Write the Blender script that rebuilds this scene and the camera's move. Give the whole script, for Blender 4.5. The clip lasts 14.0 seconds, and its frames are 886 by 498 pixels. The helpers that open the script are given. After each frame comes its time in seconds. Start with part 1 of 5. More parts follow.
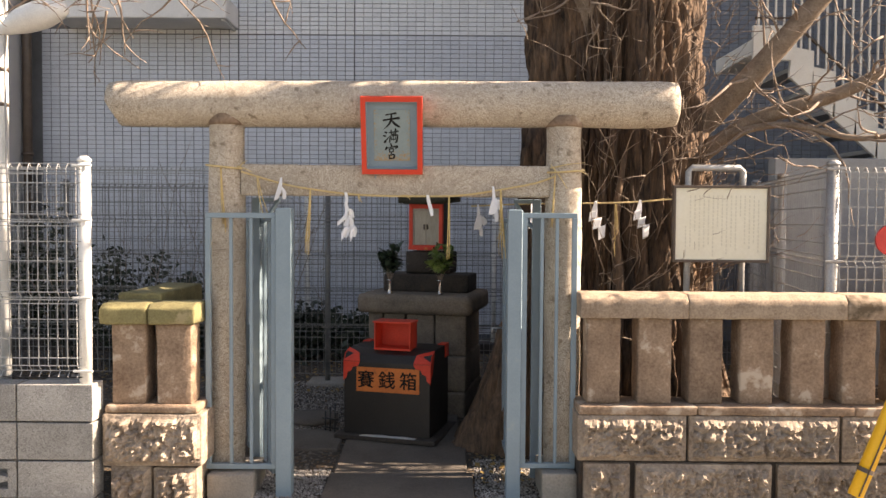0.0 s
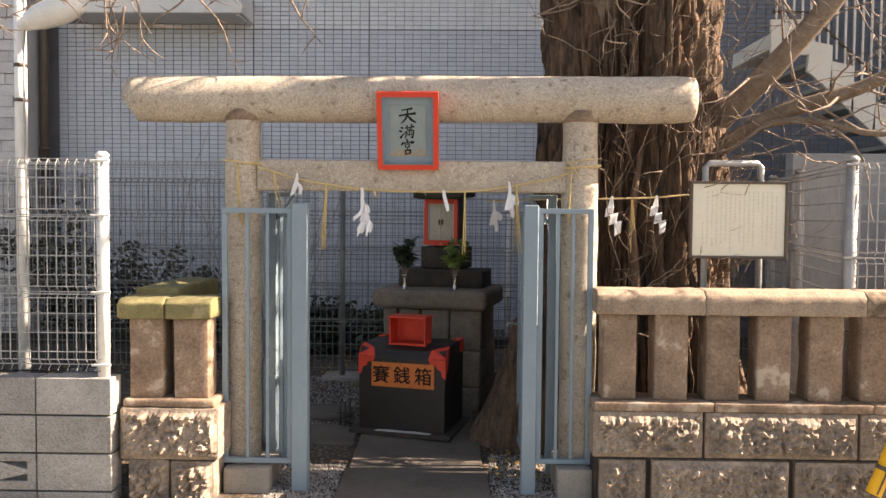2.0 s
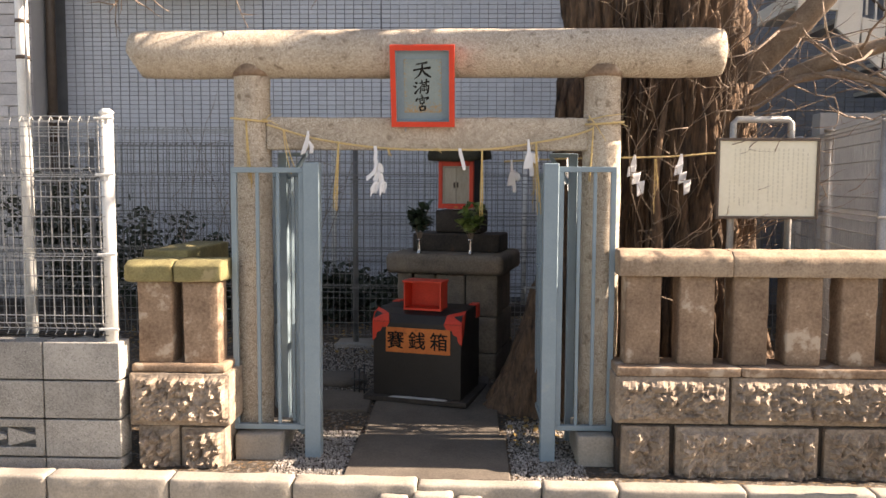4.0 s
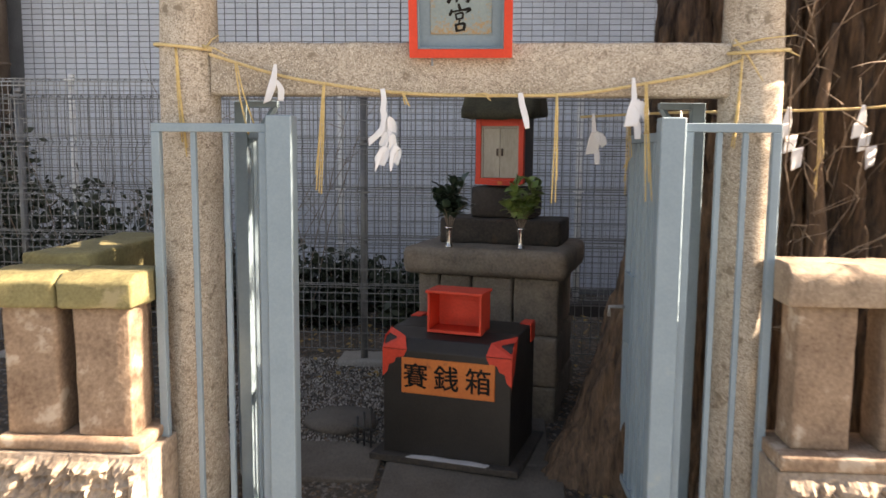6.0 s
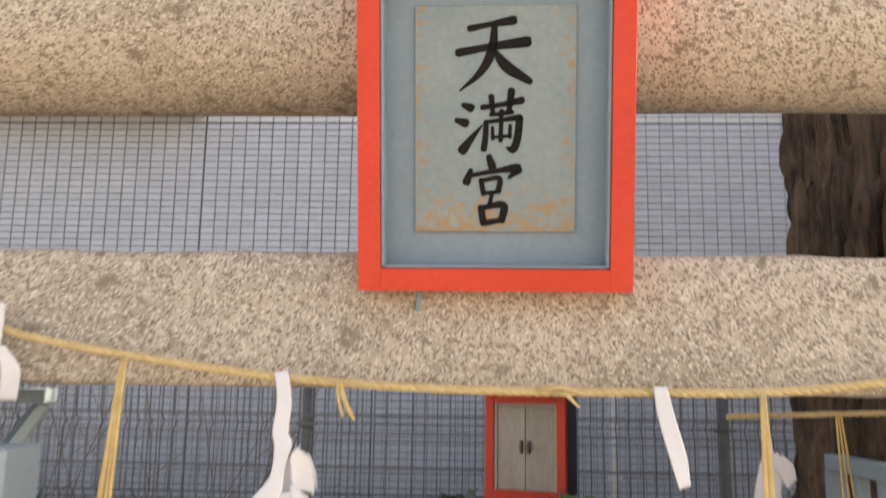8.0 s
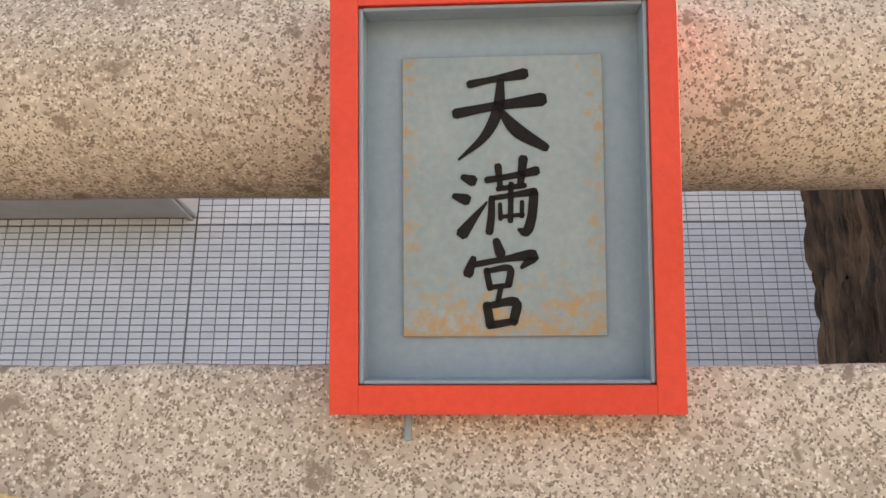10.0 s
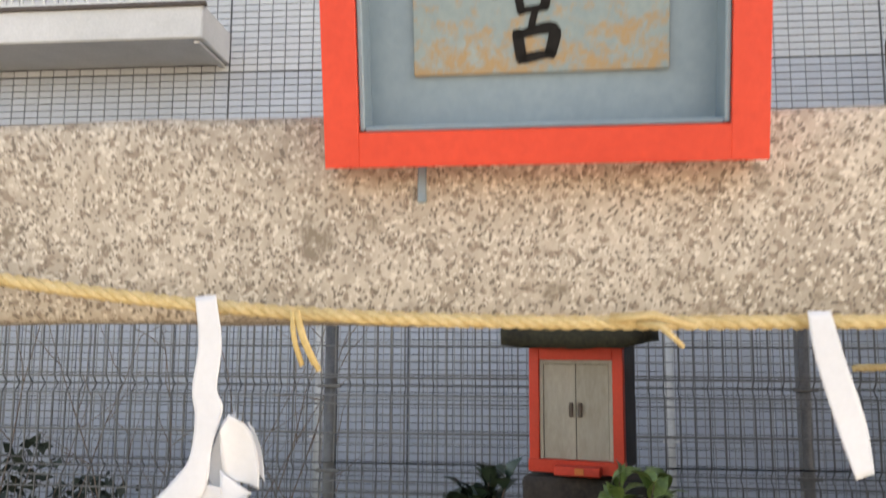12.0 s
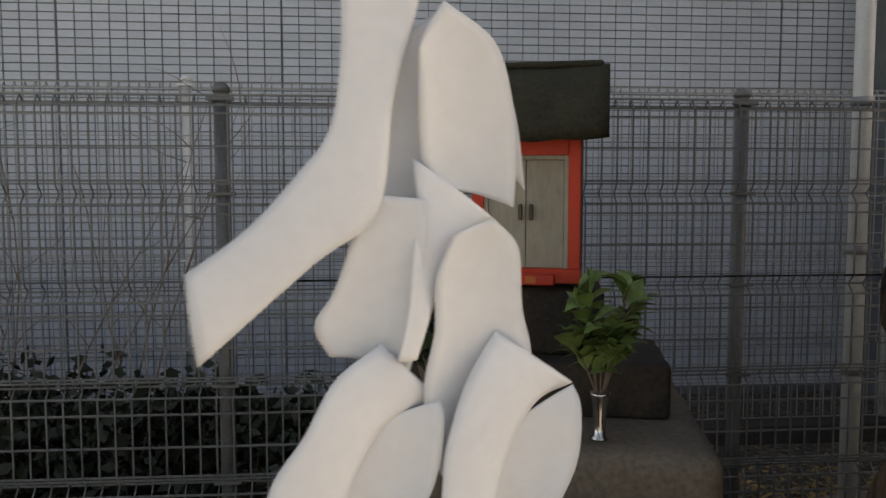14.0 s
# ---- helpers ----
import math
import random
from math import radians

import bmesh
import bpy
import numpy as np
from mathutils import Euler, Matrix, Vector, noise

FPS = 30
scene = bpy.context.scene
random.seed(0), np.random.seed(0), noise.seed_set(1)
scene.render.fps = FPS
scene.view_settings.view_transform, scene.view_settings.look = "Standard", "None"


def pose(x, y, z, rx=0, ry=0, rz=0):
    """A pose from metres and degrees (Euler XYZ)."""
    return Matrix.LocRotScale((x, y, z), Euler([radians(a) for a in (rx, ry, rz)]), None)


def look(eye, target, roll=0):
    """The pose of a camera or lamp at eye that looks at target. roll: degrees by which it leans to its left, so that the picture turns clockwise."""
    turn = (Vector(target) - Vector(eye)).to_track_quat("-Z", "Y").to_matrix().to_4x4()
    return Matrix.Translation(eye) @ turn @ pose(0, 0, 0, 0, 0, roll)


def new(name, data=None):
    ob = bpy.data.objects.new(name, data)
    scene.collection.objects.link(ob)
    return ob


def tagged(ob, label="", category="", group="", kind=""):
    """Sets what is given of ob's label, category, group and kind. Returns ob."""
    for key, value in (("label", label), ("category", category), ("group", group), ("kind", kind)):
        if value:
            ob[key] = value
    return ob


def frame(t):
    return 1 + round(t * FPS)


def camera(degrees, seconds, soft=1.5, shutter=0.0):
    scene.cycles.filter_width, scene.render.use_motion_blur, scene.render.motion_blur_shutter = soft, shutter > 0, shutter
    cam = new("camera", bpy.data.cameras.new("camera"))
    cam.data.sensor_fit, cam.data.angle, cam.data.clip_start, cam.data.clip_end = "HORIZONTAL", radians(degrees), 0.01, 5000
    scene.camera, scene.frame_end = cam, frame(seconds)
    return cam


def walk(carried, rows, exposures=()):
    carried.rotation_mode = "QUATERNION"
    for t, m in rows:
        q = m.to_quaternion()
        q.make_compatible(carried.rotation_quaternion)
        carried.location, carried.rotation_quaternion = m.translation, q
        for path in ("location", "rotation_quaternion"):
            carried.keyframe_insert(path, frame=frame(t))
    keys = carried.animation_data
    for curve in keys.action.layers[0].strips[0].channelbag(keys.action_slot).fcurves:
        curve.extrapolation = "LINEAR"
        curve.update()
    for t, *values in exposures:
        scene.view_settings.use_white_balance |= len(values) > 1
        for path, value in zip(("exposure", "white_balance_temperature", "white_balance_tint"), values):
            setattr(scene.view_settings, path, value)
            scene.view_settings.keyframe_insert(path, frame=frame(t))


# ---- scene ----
cam = camera(57.2, 14.0, soft=1.5, shutter=0.35)
PATH = [
    (0, (0.008, 0.535, 1.515), (0.0, 2.534, 1.443), 0.4),
    (0.5, (0.013, 0.532, 1.533), (-0.014, 2.53, 1.455), 0.3),
    (1, (0.001, 0.532, 1.547), (-0.031, 2.53, 1.463), 0.3),
    (1.5, (0.009, 0.534, 1.534), (-0.037, 2.532, 1.453), 0.3),
    (2, (-0.009, 0.537, 1.521), (-0.048, 2.534, 1.435), 0.5),
    (4.5, (-0.048, 0.827, 1.449), (-0.146, 2.815, 1.255), 0.1),
    (5, (-0.081, 1.243, 1.472), (-0.252, 3.221, 1.235), 0.6),
    (5.5, (-0.117, 1.763, 1.454), (-0.245, 3.743, 1.204), 0.0),
    (6, (-0.174, 2.309, 1.46), (-0.298, 4.29, 1.222), 0.5),
    (6.5, (-0.243, 2.835, 1.478), (-0.404, 4.815, 1.245), 1.2),
    (7, (-0.29, 3.327, 1.532), (-0.394, 5.316, 1.354), 1.0),
    (7.5, (-0.285, 3.718, 1.607), (-0.429, 5.712, 1.69), 0.8),
    (8, (-0.311, 4.002, 1.644), (-0.395, 5.971, 1.982), 0.9),
    (8.5, (-0.324, 4.138, 1.661), (-0.373, 6.049, 2.246), 1.0),
    (10.8, (-0.312, 4.240, 1.690), (-0.410, 6.150, 2.270), 0.0),
    (11, (-0.309, 4.256, 1.682), (-0.417, 6.181, 2.212), 0.0),
    (11.5, (-0.300, 4.312, 1.655), (-0.450, 6.262, 2.069), -0.1),
    (12, (-0.307, 4.377, 1.620), (-0.492, 6.352, 1.871), 0.3),
    (12.5, (-0.424, 4.481, 1.565), (-0.518, 6.478, 1.638), -0.2),
    (13, (-0.559, 4.573, 1.551), (-0.462, 6.57, 1.505), -1.2),
    (13.5, (-0.568, 4.666, 1.533), (-0.401, 6.653, 1.389), -0.2),
    (14, (-0.54, 4.747, 1.525), (-0.355, 6.733, 1.369), 0.0),
]
EXPOSURES = [(0, 2.07, 8700, 21), (5, 2.04, 8600, 21), (6.5, 2.76, 9200, 21), (7.5, 2.88, 9300, 20), (8.5, 2.34, 9200, 25), (11.0, 2.78, 8750, 20), (12.0, 2.84, 8850, 18), (12.5, 2.82, 9200, 19), (13, 2.42, 9000, 17), (14, 1.90, 9350, 17)]
walk(cam, [(t, look(eye, target, roll)) for t, eye, target, roll in PATH], EXPOSURES)

# ---- light ----
SUN_TO = Vector((0.83, 0.03, 0.56)).normalized()
world = bpy.data.worlds.new("sky_world")
scene.world = world
world.use_nodes = True
wn = world.node_tree
sky = wn.nodes.new("ShaderNodeTexSky")
sky.sky_type = "NISHITA"
sky.sun_disc = False
sky.sun_elevation = math.asin(SUN_TO.z)
sky.sun_rotation = math.atan2(SUN_TO.x, SUN_TO.y)
wn.nodes["Background"].inputs["Strength"].default_value = 0.072
wn.links.new(sky.outputs["Color"], wn.nodes["Background"].inputs["Color"])
sun_data = bpy.data.lights.new("sun", "SUN")
sun_data.energy, sun_data.angle, sun_data.color = 5.0, radians(0.5), (1.0, 0.965, 0.90)
sun = new("sun", sun_data)
sun.matrix_world = look(SUN_TO * 30, (0, 0, 0))


# ---- materials ----
def material(name, low, high, scale=6.0, fine=90.0, rough=0.7, bump=0.2, metal=0.0, depth=0.01, speck=None, speck_scale=160.0,
             speck_amount=0.5, stretch=(1, 1, 1), vary=0.0, wear=None, wear_level=0.62, wear_scale=5.0):
    """Two scales of noise between two colours, optional crystal specks, wear patches, and a bump."""
    m = bpy.data.materials.new(name)
    m.use_nodes = True
    t = m.node_tree
    b = t.nodes["Principled BSDF"]
    co = t.nodes.new("ShaderNodeTexCoord")
    mp = t.nodes.new("ShaderNodeMapping")
    mp.inputs["Scale"].default_value = stretch
    info = t.nodes.new("ShaderNodeObjectInfo")
    shift = t.nodes.new("ShaderNodeMath")
    shift.operation = "MULTIPLY"
    shift.inputs[1].default_value = 7.0
    t.links.new(info.outputs["Random"], shift.inputs[0])
    t.links.new(co.outputs["Object"], mp.inputs["Vector"])
    t.links.new(shift.outputs[0], mp.inputs["Location"])

    def tex(kind, s, detail=5.0):
        n = t.nodes.new(kind)
        n.inputs["Scale"].default_value = s
        if kind == "ShaderNodeTexNoise":
            n.inputs["Detail"].default_value = detail
            n.inputs["Roughness"].default_value = 0.62
        t.links.new(mp.outputs[0], n.inputs["Vector"])
        return n

    def mix(fac, a, bb, blend="MIX"):
        n = t.nodes.new("ShaderNodeMix")
        n.data_type, n.blend_type = "RGBA", blend
        for sock, v in ((n.inputs["Factor"], fac), (n.inputs["A"], a), (n.inputs["B"], bb)):
            if isinstance(v, (int, float)):
                sock.default_value = v
            elif isinstance(v, tuple):
                sock.default_value = (*v, 1)
            else:
                t.links.new(v, sock)
        return n.outputs["Result"]

    def span(src, lo, hi):
        n = t.nodes.new("ShaderNodeMapRange")
        n.inputs["From Min"].default_value, n.inputs["From Max"].default_value = lo, hi
        t.links.new(src, n.inputs["Value"])
        return n.outputs["Result"]

    big, small = tex("ShaderNodeTexNoise", scale), tex("ShaderNodeTexNoise", fine, 3.0)
    both = t.nodes.new("ShaderNodeMath")
    both.operation = "MULTIPLY_ADD"
    both.inputs[1].default_value, both.inputs[2].default_value = 0.45, 0.0
    t.links.new(small.outputs[0], both.inputs[0])
    add = t.nodes.new("ShaderNodeMath")
    add.operation = "ADD"
    half = t.nodes.new("ShaderNodeMath")
    half.operation = "MULTIPLY"
    half.inputs[1].default_value = 0.55
    t.links.new(big.outputs[0], half.inputs[0])
    t.links.new(half.outputs[0], add.inputs[0])
    t.links.new(both.outputs[0], add.inputs[1])
    col = mix(span(add.outputs[0], 0.36, 0.64), low, high)
    if speck:
        for k, colour in enumerate(speck):
            v = tex("ShaderNodeTexVoronoi", speck_scale * (1 + 0.5 * k))
            sep = t.nodes.new("ShaderNodeSeparateColor")
            t.links.new(v.outputs["Color"], sep.inputs[0])
            hit = span(sep.outputs[k % 3], 1 - speck_amount * 0.5, 1 - speck_amount * 0.4)
            col = mix(hit, col, colour)
    if wear:
        w = tex("ShaderNodeTexNoise", wear_scale, 7.0)
        col = mix(span(w.outputs[0], wear_level - 0.03, wear_level + 0.03), col, wear)
    if vary:
        hsv = t.nodes.new("ShaderNodeHueSaturation")
        t.links.new(col, hsv.inputs["Color"])
        r = t.nodes.new("ShaderNodeMapRange")
        r.inputs["To Min"].default_value, r.inputs["To Max"].default_value = 1 - vary, 1 + vary
        t.links.new(info.outputs["Random"], r.inputs["Value"])
        t.links.new(r.outputs["Result"], hsv.inputs["Value"])
        col = hsv.outputs["Color"]
    t.links.new(col, b.inputs["Base Color"])
    rr = t.nodes.new("ShaderNodeMapRange")
    rr.inputs["To Min"].default_value, rr.inputs["To Max"].default_value = max(rough - 0.1, 0.03), min(rough + 0.1, 1)
    t.links.new(big.outputs[0], rr.inputs["Value"])
    t.links.new(rr.outputs["Result"], b.inputs["Roughness"])
    b.inputs["Metallic"].default_value = metal
    if bump:
        bp = t.nodes.new("ShaderNodeBump")
        bp.inputs["Strength"].default_value, bp.inputs["Distance"].default_value = bump, depth
        t.links.new(add.outputs[0], bp.inputs["Height"])
        t.links.new(bp.outputs[0], b.inputs["Normal"])
    return m


GRANITE = material("granite", (0.32, 0.265, 0.205), (0.55, 0.487, 0.402), 4, 60, 0.85, 0.35, depth=0.006,
                   speck=((0.27, 0.215, 0.165), (0.60, 0.54, 0.45), (0.17, 0.14, 0.11)), speck_scale=230, speck_amount=0.34, wear=(0.215, 0.175, 0.13), wear_level=0.625, wear_scale=22)
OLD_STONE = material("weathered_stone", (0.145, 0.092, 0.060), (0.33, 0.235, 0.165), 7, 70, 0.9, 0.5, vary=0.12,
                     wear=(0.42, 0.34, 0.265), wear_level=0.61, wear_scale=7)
ROUGH_STONE = material("rough_stone", (0.15, 0.113, 0.085), (0.37, 0.30, 0.235), 9, 60, 0.9, 0.7, vary=0.12)
CAP_STONE = material("cap_stone", (0.19, 0.135, 0.095), (0.38, 0.295, 0.215), 9, 80, 0.9, 0.4, wear=(0.11, 0.08, 0.05), wear_level=0.63)
MOSS_STONE = material("mossy_stone", (0.13, 0.11, 0.05), (0.24, 0.215, 0.10), 8, 90, 0.95, 0.5, wear=(0.30, 0.25, 0.14), wear_level=0.64)
ALTAR_STONE = material("altar_stone", (0.10, 0.08, 0.062), (0.225, 0.182, 0.14), 6, 80, 0.9, 0.4, vary=0.1)
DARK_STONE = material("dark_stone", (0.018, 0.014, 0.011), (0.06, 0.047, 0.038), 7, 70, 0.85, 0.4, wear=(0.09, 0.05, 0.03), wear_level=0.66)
BLOCK = material("concrete_block", (0.19, 0.182, 0.168), (0.37, 0.355, 0.33), 5, 110, 0.95, 0.7, vary=0.14, depth=0.006, speck=((0.13, 0.125, 0.115), (0.44, 0.43, 0.40)), speck_scale=300, speck_amount=0.3)
CONCRETE = material("concrete", (0.20, 0.185, 0.16), (0.34, 0.31, 0.27), 4, 90, 0.92, 0.35, vary=0.06)
PAVING = material("dark_paving", (0.065, 0.054, 0.044), (0.135, 0.114, 0.094), 4, 90, 0.9, 0.35)
SOIL = material("soil", (0.022, 0.017, 0.012), (0.07, 0.054, 0.04), 8, 70, 0.97, 0.9, depth=0.02, speck=((0.16, 0.14, 0.12), (0.13, 0.08, 0.04), (0.05, 0.04, 0.03)), speck_scale=45, speck_amount=0.45)
ASPHALT = material("asphalt", (0.10, 0.095, 0.09), (0.17, 0.165, 0.155), 3, 150, 0.9, 0.5)
BLUE_PAINT = material("blue_grey_paint", (0.165, 0.235, 0.28), (0.21, 0.285, 0.33), 5, 120, 0.42, 0.05, wear=(0.24, 0.30, 0.31), wear_level=0.68)
RED_PAINT = material("vermilion_paint", (0.56, 0.034, 0.012), (0.68, 0.052, 0.02), 5, 120, 0.45, 0.08)
RED_WORN = material("worn_vermilion_paint", (0.50, 0.03, 0.012), (0.68, 0.055, 0.025), 7, 90, 0.55, 0.12, wear=(0.12, 0.03, 0.015), wear_level=0.70, wear_scale=14)
BLACK_PAINT = material("black_paint", (0.006, 0.005, 0.005), (0.017, 0.0135, 0.012), 6, 100, 0.5, 0.15, wear=(0.05, 0.04, 0.035), wear_level=0.70, wear_scale=9)
ORANGE_PAINT = material("orange_plate", (0.50, 0.12, 0.025), (0.62, 0.18, 0.04), 8, 90, 0.6, 0.1, wear=(0.22, 0.07, 0.02), wear_level=0.66, wear_scale=12)
PANEL_PAINT = material("plaque_panel_paint", (0.17, 0.235, 0.25), (0.235, 0.295, 0.295), 14, 120, 0.5, 0.06)
INK = material("black_ink", (0.006, 0.006, 0.006), (0.015, 0.013, 0.012), 20, 200, 0.5, 0.0)
ROPE = material("straw_rope", (0.46, 0.33, 0.14), (0.66, 0.52, 0.28), 30, 300, 0.8, 0.3, depth=0.002)
STRAW = material("straw", (0.46, 0.32, 0.12), (0.64, 0.48, 0.22), 30, 200, 0.75, 0.1)
GALV = material("galvanised_steel", (0.26, 0.26, 0.26), (0.42, 0.42, 0.41), 9, 120, 0.5, 0.1, metal=0.5)
PALE_WIRE = material("pale_coated_wire", (0.27, 0.27, 0.265), (0.42, 0.42, 0.41), 9, 120, 0.45, 0.05)
GREY_WIRE = material("grey_coated_wire", (0.12, 0.122, 0.122), (0.21, 0.21, 0.205), 9, 120, 0.5, 0.05, metal=0.2)
WHITE_STEEL = material("white_coated_steel", (0.60, 0.60, 0.58), (0.76, 0.76, 0.73), 9, 120, 0.4, 0.05)
CHROME = material("steel_vase", (0.55, 0.54, 0.52), (0.68, 0.67, 0.65), 12, 120, 0.22, 0.03, metal=1.0)
TILE_BLUE = material("pale_blue_tile", (0.47, 0.505, 0.56), (0.545, 0.58, 0.63), 2, 60, 0.35, 0.03, vary=0.05)
TILE_PALE = material("pale_grey_tile", (0.56, 0.58, 0.60), (0.64, 0.66, 0.67), 2, 60, 0.35, 0.03, vary=0.05)
# blue tile with the shade on the stair wall put into its colour
TILE_SHADED = material("shade_darkened_blue_tile", (0.13, 0.15, 0.185), (0.18, 0.20, 0.235), 2, 60, 0.4, 0.03, vary=0.06)
GROUT = material("dark_grout", (0.10, 0.105, 0.11), (0.16, 0.165, 0.17), 5, 90, 0.95, 0.1)
WHITE_WALL = material("white_painted_concrete", (0.58, 0.58, 0.56), (0.72, 0.71, 0.69), 3, 90, 0.8, 0.15)
CREAM_WALL = material("cream_painted_steel", (0.66, 0.63, 0.56), (0.78, 0.75, 0.68), 4, 90, 0.6, 0.12)
GREY_WALL = material("grey_render", (0.30, 0.30, 0.30), (0.40, 0.40, 0.395), 2, 90, 0.9, 0.2)
PALE_STONE = material("pale_split_stone", (0.42, 0.40, 0.40), (0.60, 0.58, 0.57), 6, 60, 0.9, 0.5, vary=0.12)
BROWN_STEEL = material("brown_steel", (0.06, 0.04, 0.03), (0.11, 0.08, 0.06), 8, 90, 0.5, 0.05)
BARK = material("ginkgo_bark", (0.022, 0.014, 0.010), (0.17, 0.105, 0.065), 12, 55, 0.95, 1.0, depth=0.03, stretch=(1, 1, 0.22))
LIMB = material("limb_bark", (0.12, 0.085, 0.06), (0.26, 0.20, 0.15), 12, 90, 0.95, 0.5, depth=0.006)
TWIG = material("twig_bark", (0.15, 0.11, 0.083), (0.31, 0.24, 0.19), 14, 90, 0.9, 0.2)
LEAF_DARK = material("dark_sakaki_leaf", (0.014, 0.030, 0.018), (0.04, 0.065, 0.04), 20, 120, 0.35, 0.1, vary=0.3)
LEAF_GREEN = material("green_sakaki_leaf", (0.085, 0.145, 0.038), (0.20, 0.285, 0.09), 20, 120, 0.38, 0.1, vary=0.3)
SHRUB_LEAF = material("shrub_leaf", (0.012, 0.018, 0.010), (0.032, 0.045, 0.022), 12, 120, 0.5, 0.1, vary=0.2)
DRY_LEAF = material("dry_leaf", (0.20, 0.12, 0.04), (0.42, 0.28, 0.10), 14, 90, 0.85, 0.2, vary=0.3)
PEBBLE = material("pebble", (0.19, 0.17, 0.15), (0.44, 0.405, 0.37), 14, 90, 0.8, 0.2)
DOOR_WOOD = material("grey_shrine_door", (0.30, 0.27, 0.21), (0.42, 0.38, 0.31), 8, 90, 0.7, 0.15, stretch=(1, 1, 0.3))
THATCH = material("dark_mossy_roof", (0.016, 0.015, 0.009), (0.052, 0.047, 0.025), 10, 90, 0.95, 0.5, depth=0.006)
SIGN_FACE = material("cream_sign_board", (0.68, 0.65, 0.52), (0.76, 0.73, 0.60), 3, 60, 0.4, 0.02)
SIGN_TEXT = material("faded_sign_print", (0.57, 0.545, 0.44), (0.64, 0.615, 0.50), 20, 90, 0.6, 0.0)
YELLOW = material("yellow_plastic", (0.78, 0.42, 0.02), (0.86, 0.50, 0.04), 6, 90, 0.4, 0.03)
RED_PLASTIC = material("red_plastic", (0.50, 0.03, 0.03), (0.62, 0.05, 0.04), 6, 90, 0.4, 0.03)
PAPER = material("white_paper", (0.70, 0.715, 0.74), (0.77, 0.785, 0.81), 8, 200, 0.75, 0.08, depth=0.002)
tp = PAPER.node_tree
see = tp.nodes.new("ShaderNodeBsdfTranslucent")
see.inputs["Color"].default_value = (0.80, 0.82, 0.84, 1)
blend = tp.nodes.new("ShaderNodeMixShader")
blend.inputs[0].default_value = 0.18
tp.links.new(tp.nodes["Principled BSDF"].outputs[0], blend.inputs[1])
tp.links.new(see.outputs[0], blend.inputs[2])
tp.links.new(blend.outputs[0], tp.nodes["Material Output"].inputs["Surface"])
INK.node_tree.nodes["Principled BSDF"].inputs["Specular IOR Level"].default_value = 0.12
# rust that gathers along the lower edge and the rims of the plaque's panel
rp = PANEL_PAINT.node_tree
rco, rsep = rp.nodes.new("ShaderNodeTexCoord"), rp.nodes.new("ShaderNodeSeparateXYZ")
rp.links.new(rco.outputs["Object"], rsep.inputs[0])
low_rust = rp.nodes.new("ShaderNodeMapRange")
for nm, v in (("From Min", 0.150), ("From Max", 0.073), ("To Min", 0.0), ("To Max", 0.20)):
    low_rust.inputs[nm].default_value = v
rp.links.new(rsep.outputs["Z"], low_rust.inputs["Value"])
side = rp.nodes.new("ShaderNodeMath")
side.operation = "ABSOLUTE"
rp.links.new(rsep.outputs["X"], side.inputs[0])
rim_rust = rp.nodes.new("ShaderNodeMapRange")
for nm, v in (("From Min", 0.070), ("From Max", 0.097), ("To Min", 0.0), ("To Max", 0.13)):
    rim_rust.inputs[nm].default_value = v
rp.links.new(side.outputs[0], rim_rust.inputs["Value"])
flecks = rp.nodes.new("ShaderNodeTexNoise")
for nm, v in (("Scale", 75.0), ("Detail", 7.0), ("Roughness", 0.72)):
    flecks.inputs[nm].default_value = v
rp.links.new(rco.outputs["Object"], flecks.inputs["Vector"])
most, total = rp.nodes.new("ShaderNodeMath"), rp.nodes.new("ShaderNodeMath")
most.operation, total.operation = "MAXIMUM", "ADD"
rp.links.new(low_rust.outputs["Result"], most.inputs[0])
rp.links.new(rim_rust.outputs["Result"], most.inputs[1])
rp.links.new(most.outputs[0], total.inputs[0])
rp.links.new(flecks.outputs[0], total.inputs[1])
rust = rp.nodes.new("ShaderNodeMapRange")
rust.inputs["From Min"].default_value, rust.inputs["From Max"].default_value, rust.inputs["To Max"].default_value = 0.60, 0.74, 0.85
rp.links.new(total.outputs[0], rust.inputs["Value"])
rusty = rp.nodes.new("ShaderNodeMix")
rusty.data_type = "RGBA"
rusty.inputs["B"].default_value = (0.34, 0.20, 0.075, 1)
paint = rp.nodes["Principled BSDF"].inputs["Base Color"]
rp.links.new(rust.outputs["Result"], rusty.inputs["Factor"])
rp.links.new(paint.links[0].from_socket, rusty.inputs["A"])
rp.links.new(rusty.outputs["Result"], paint)
# island-wise tint for the joined gravel and tiles
for m_ in (PEBBLE, TILE_BLUE, TILE_PALE, TILE_SHADED):
    t_ = m_.node_tree
    g_ = t_.nodes.new("ShaderNodeNewGeometry")
    h_ = t_.nodes.new("ShaderNodeHueSaturation")
    r_ = t_.nodes.new("ShaderNodeMapRange")
    wide = 0.5 if m_ is PEBBLE else 0.06
    r_.inputs["To Min"].default_value, r_.inputs["To Max"].default_value = 1 - wide, 1 + wide * 0.7
    bs_ = t_.nodes["Principled BSDF"]
    old = bs_.inputs["Base Color"].links[0].from_socket
    t_.links.new(g_.outputs["Random Per Island"], r_.inputs["Value"])
    t_.links.new(r_.outputs["Result"], h_.inputs["Value"])
    t_.links.new(old, h_.inputs["Color"])
    t_.links.new(h_.outputs["Color"], bs_.inputs["Base Color"])


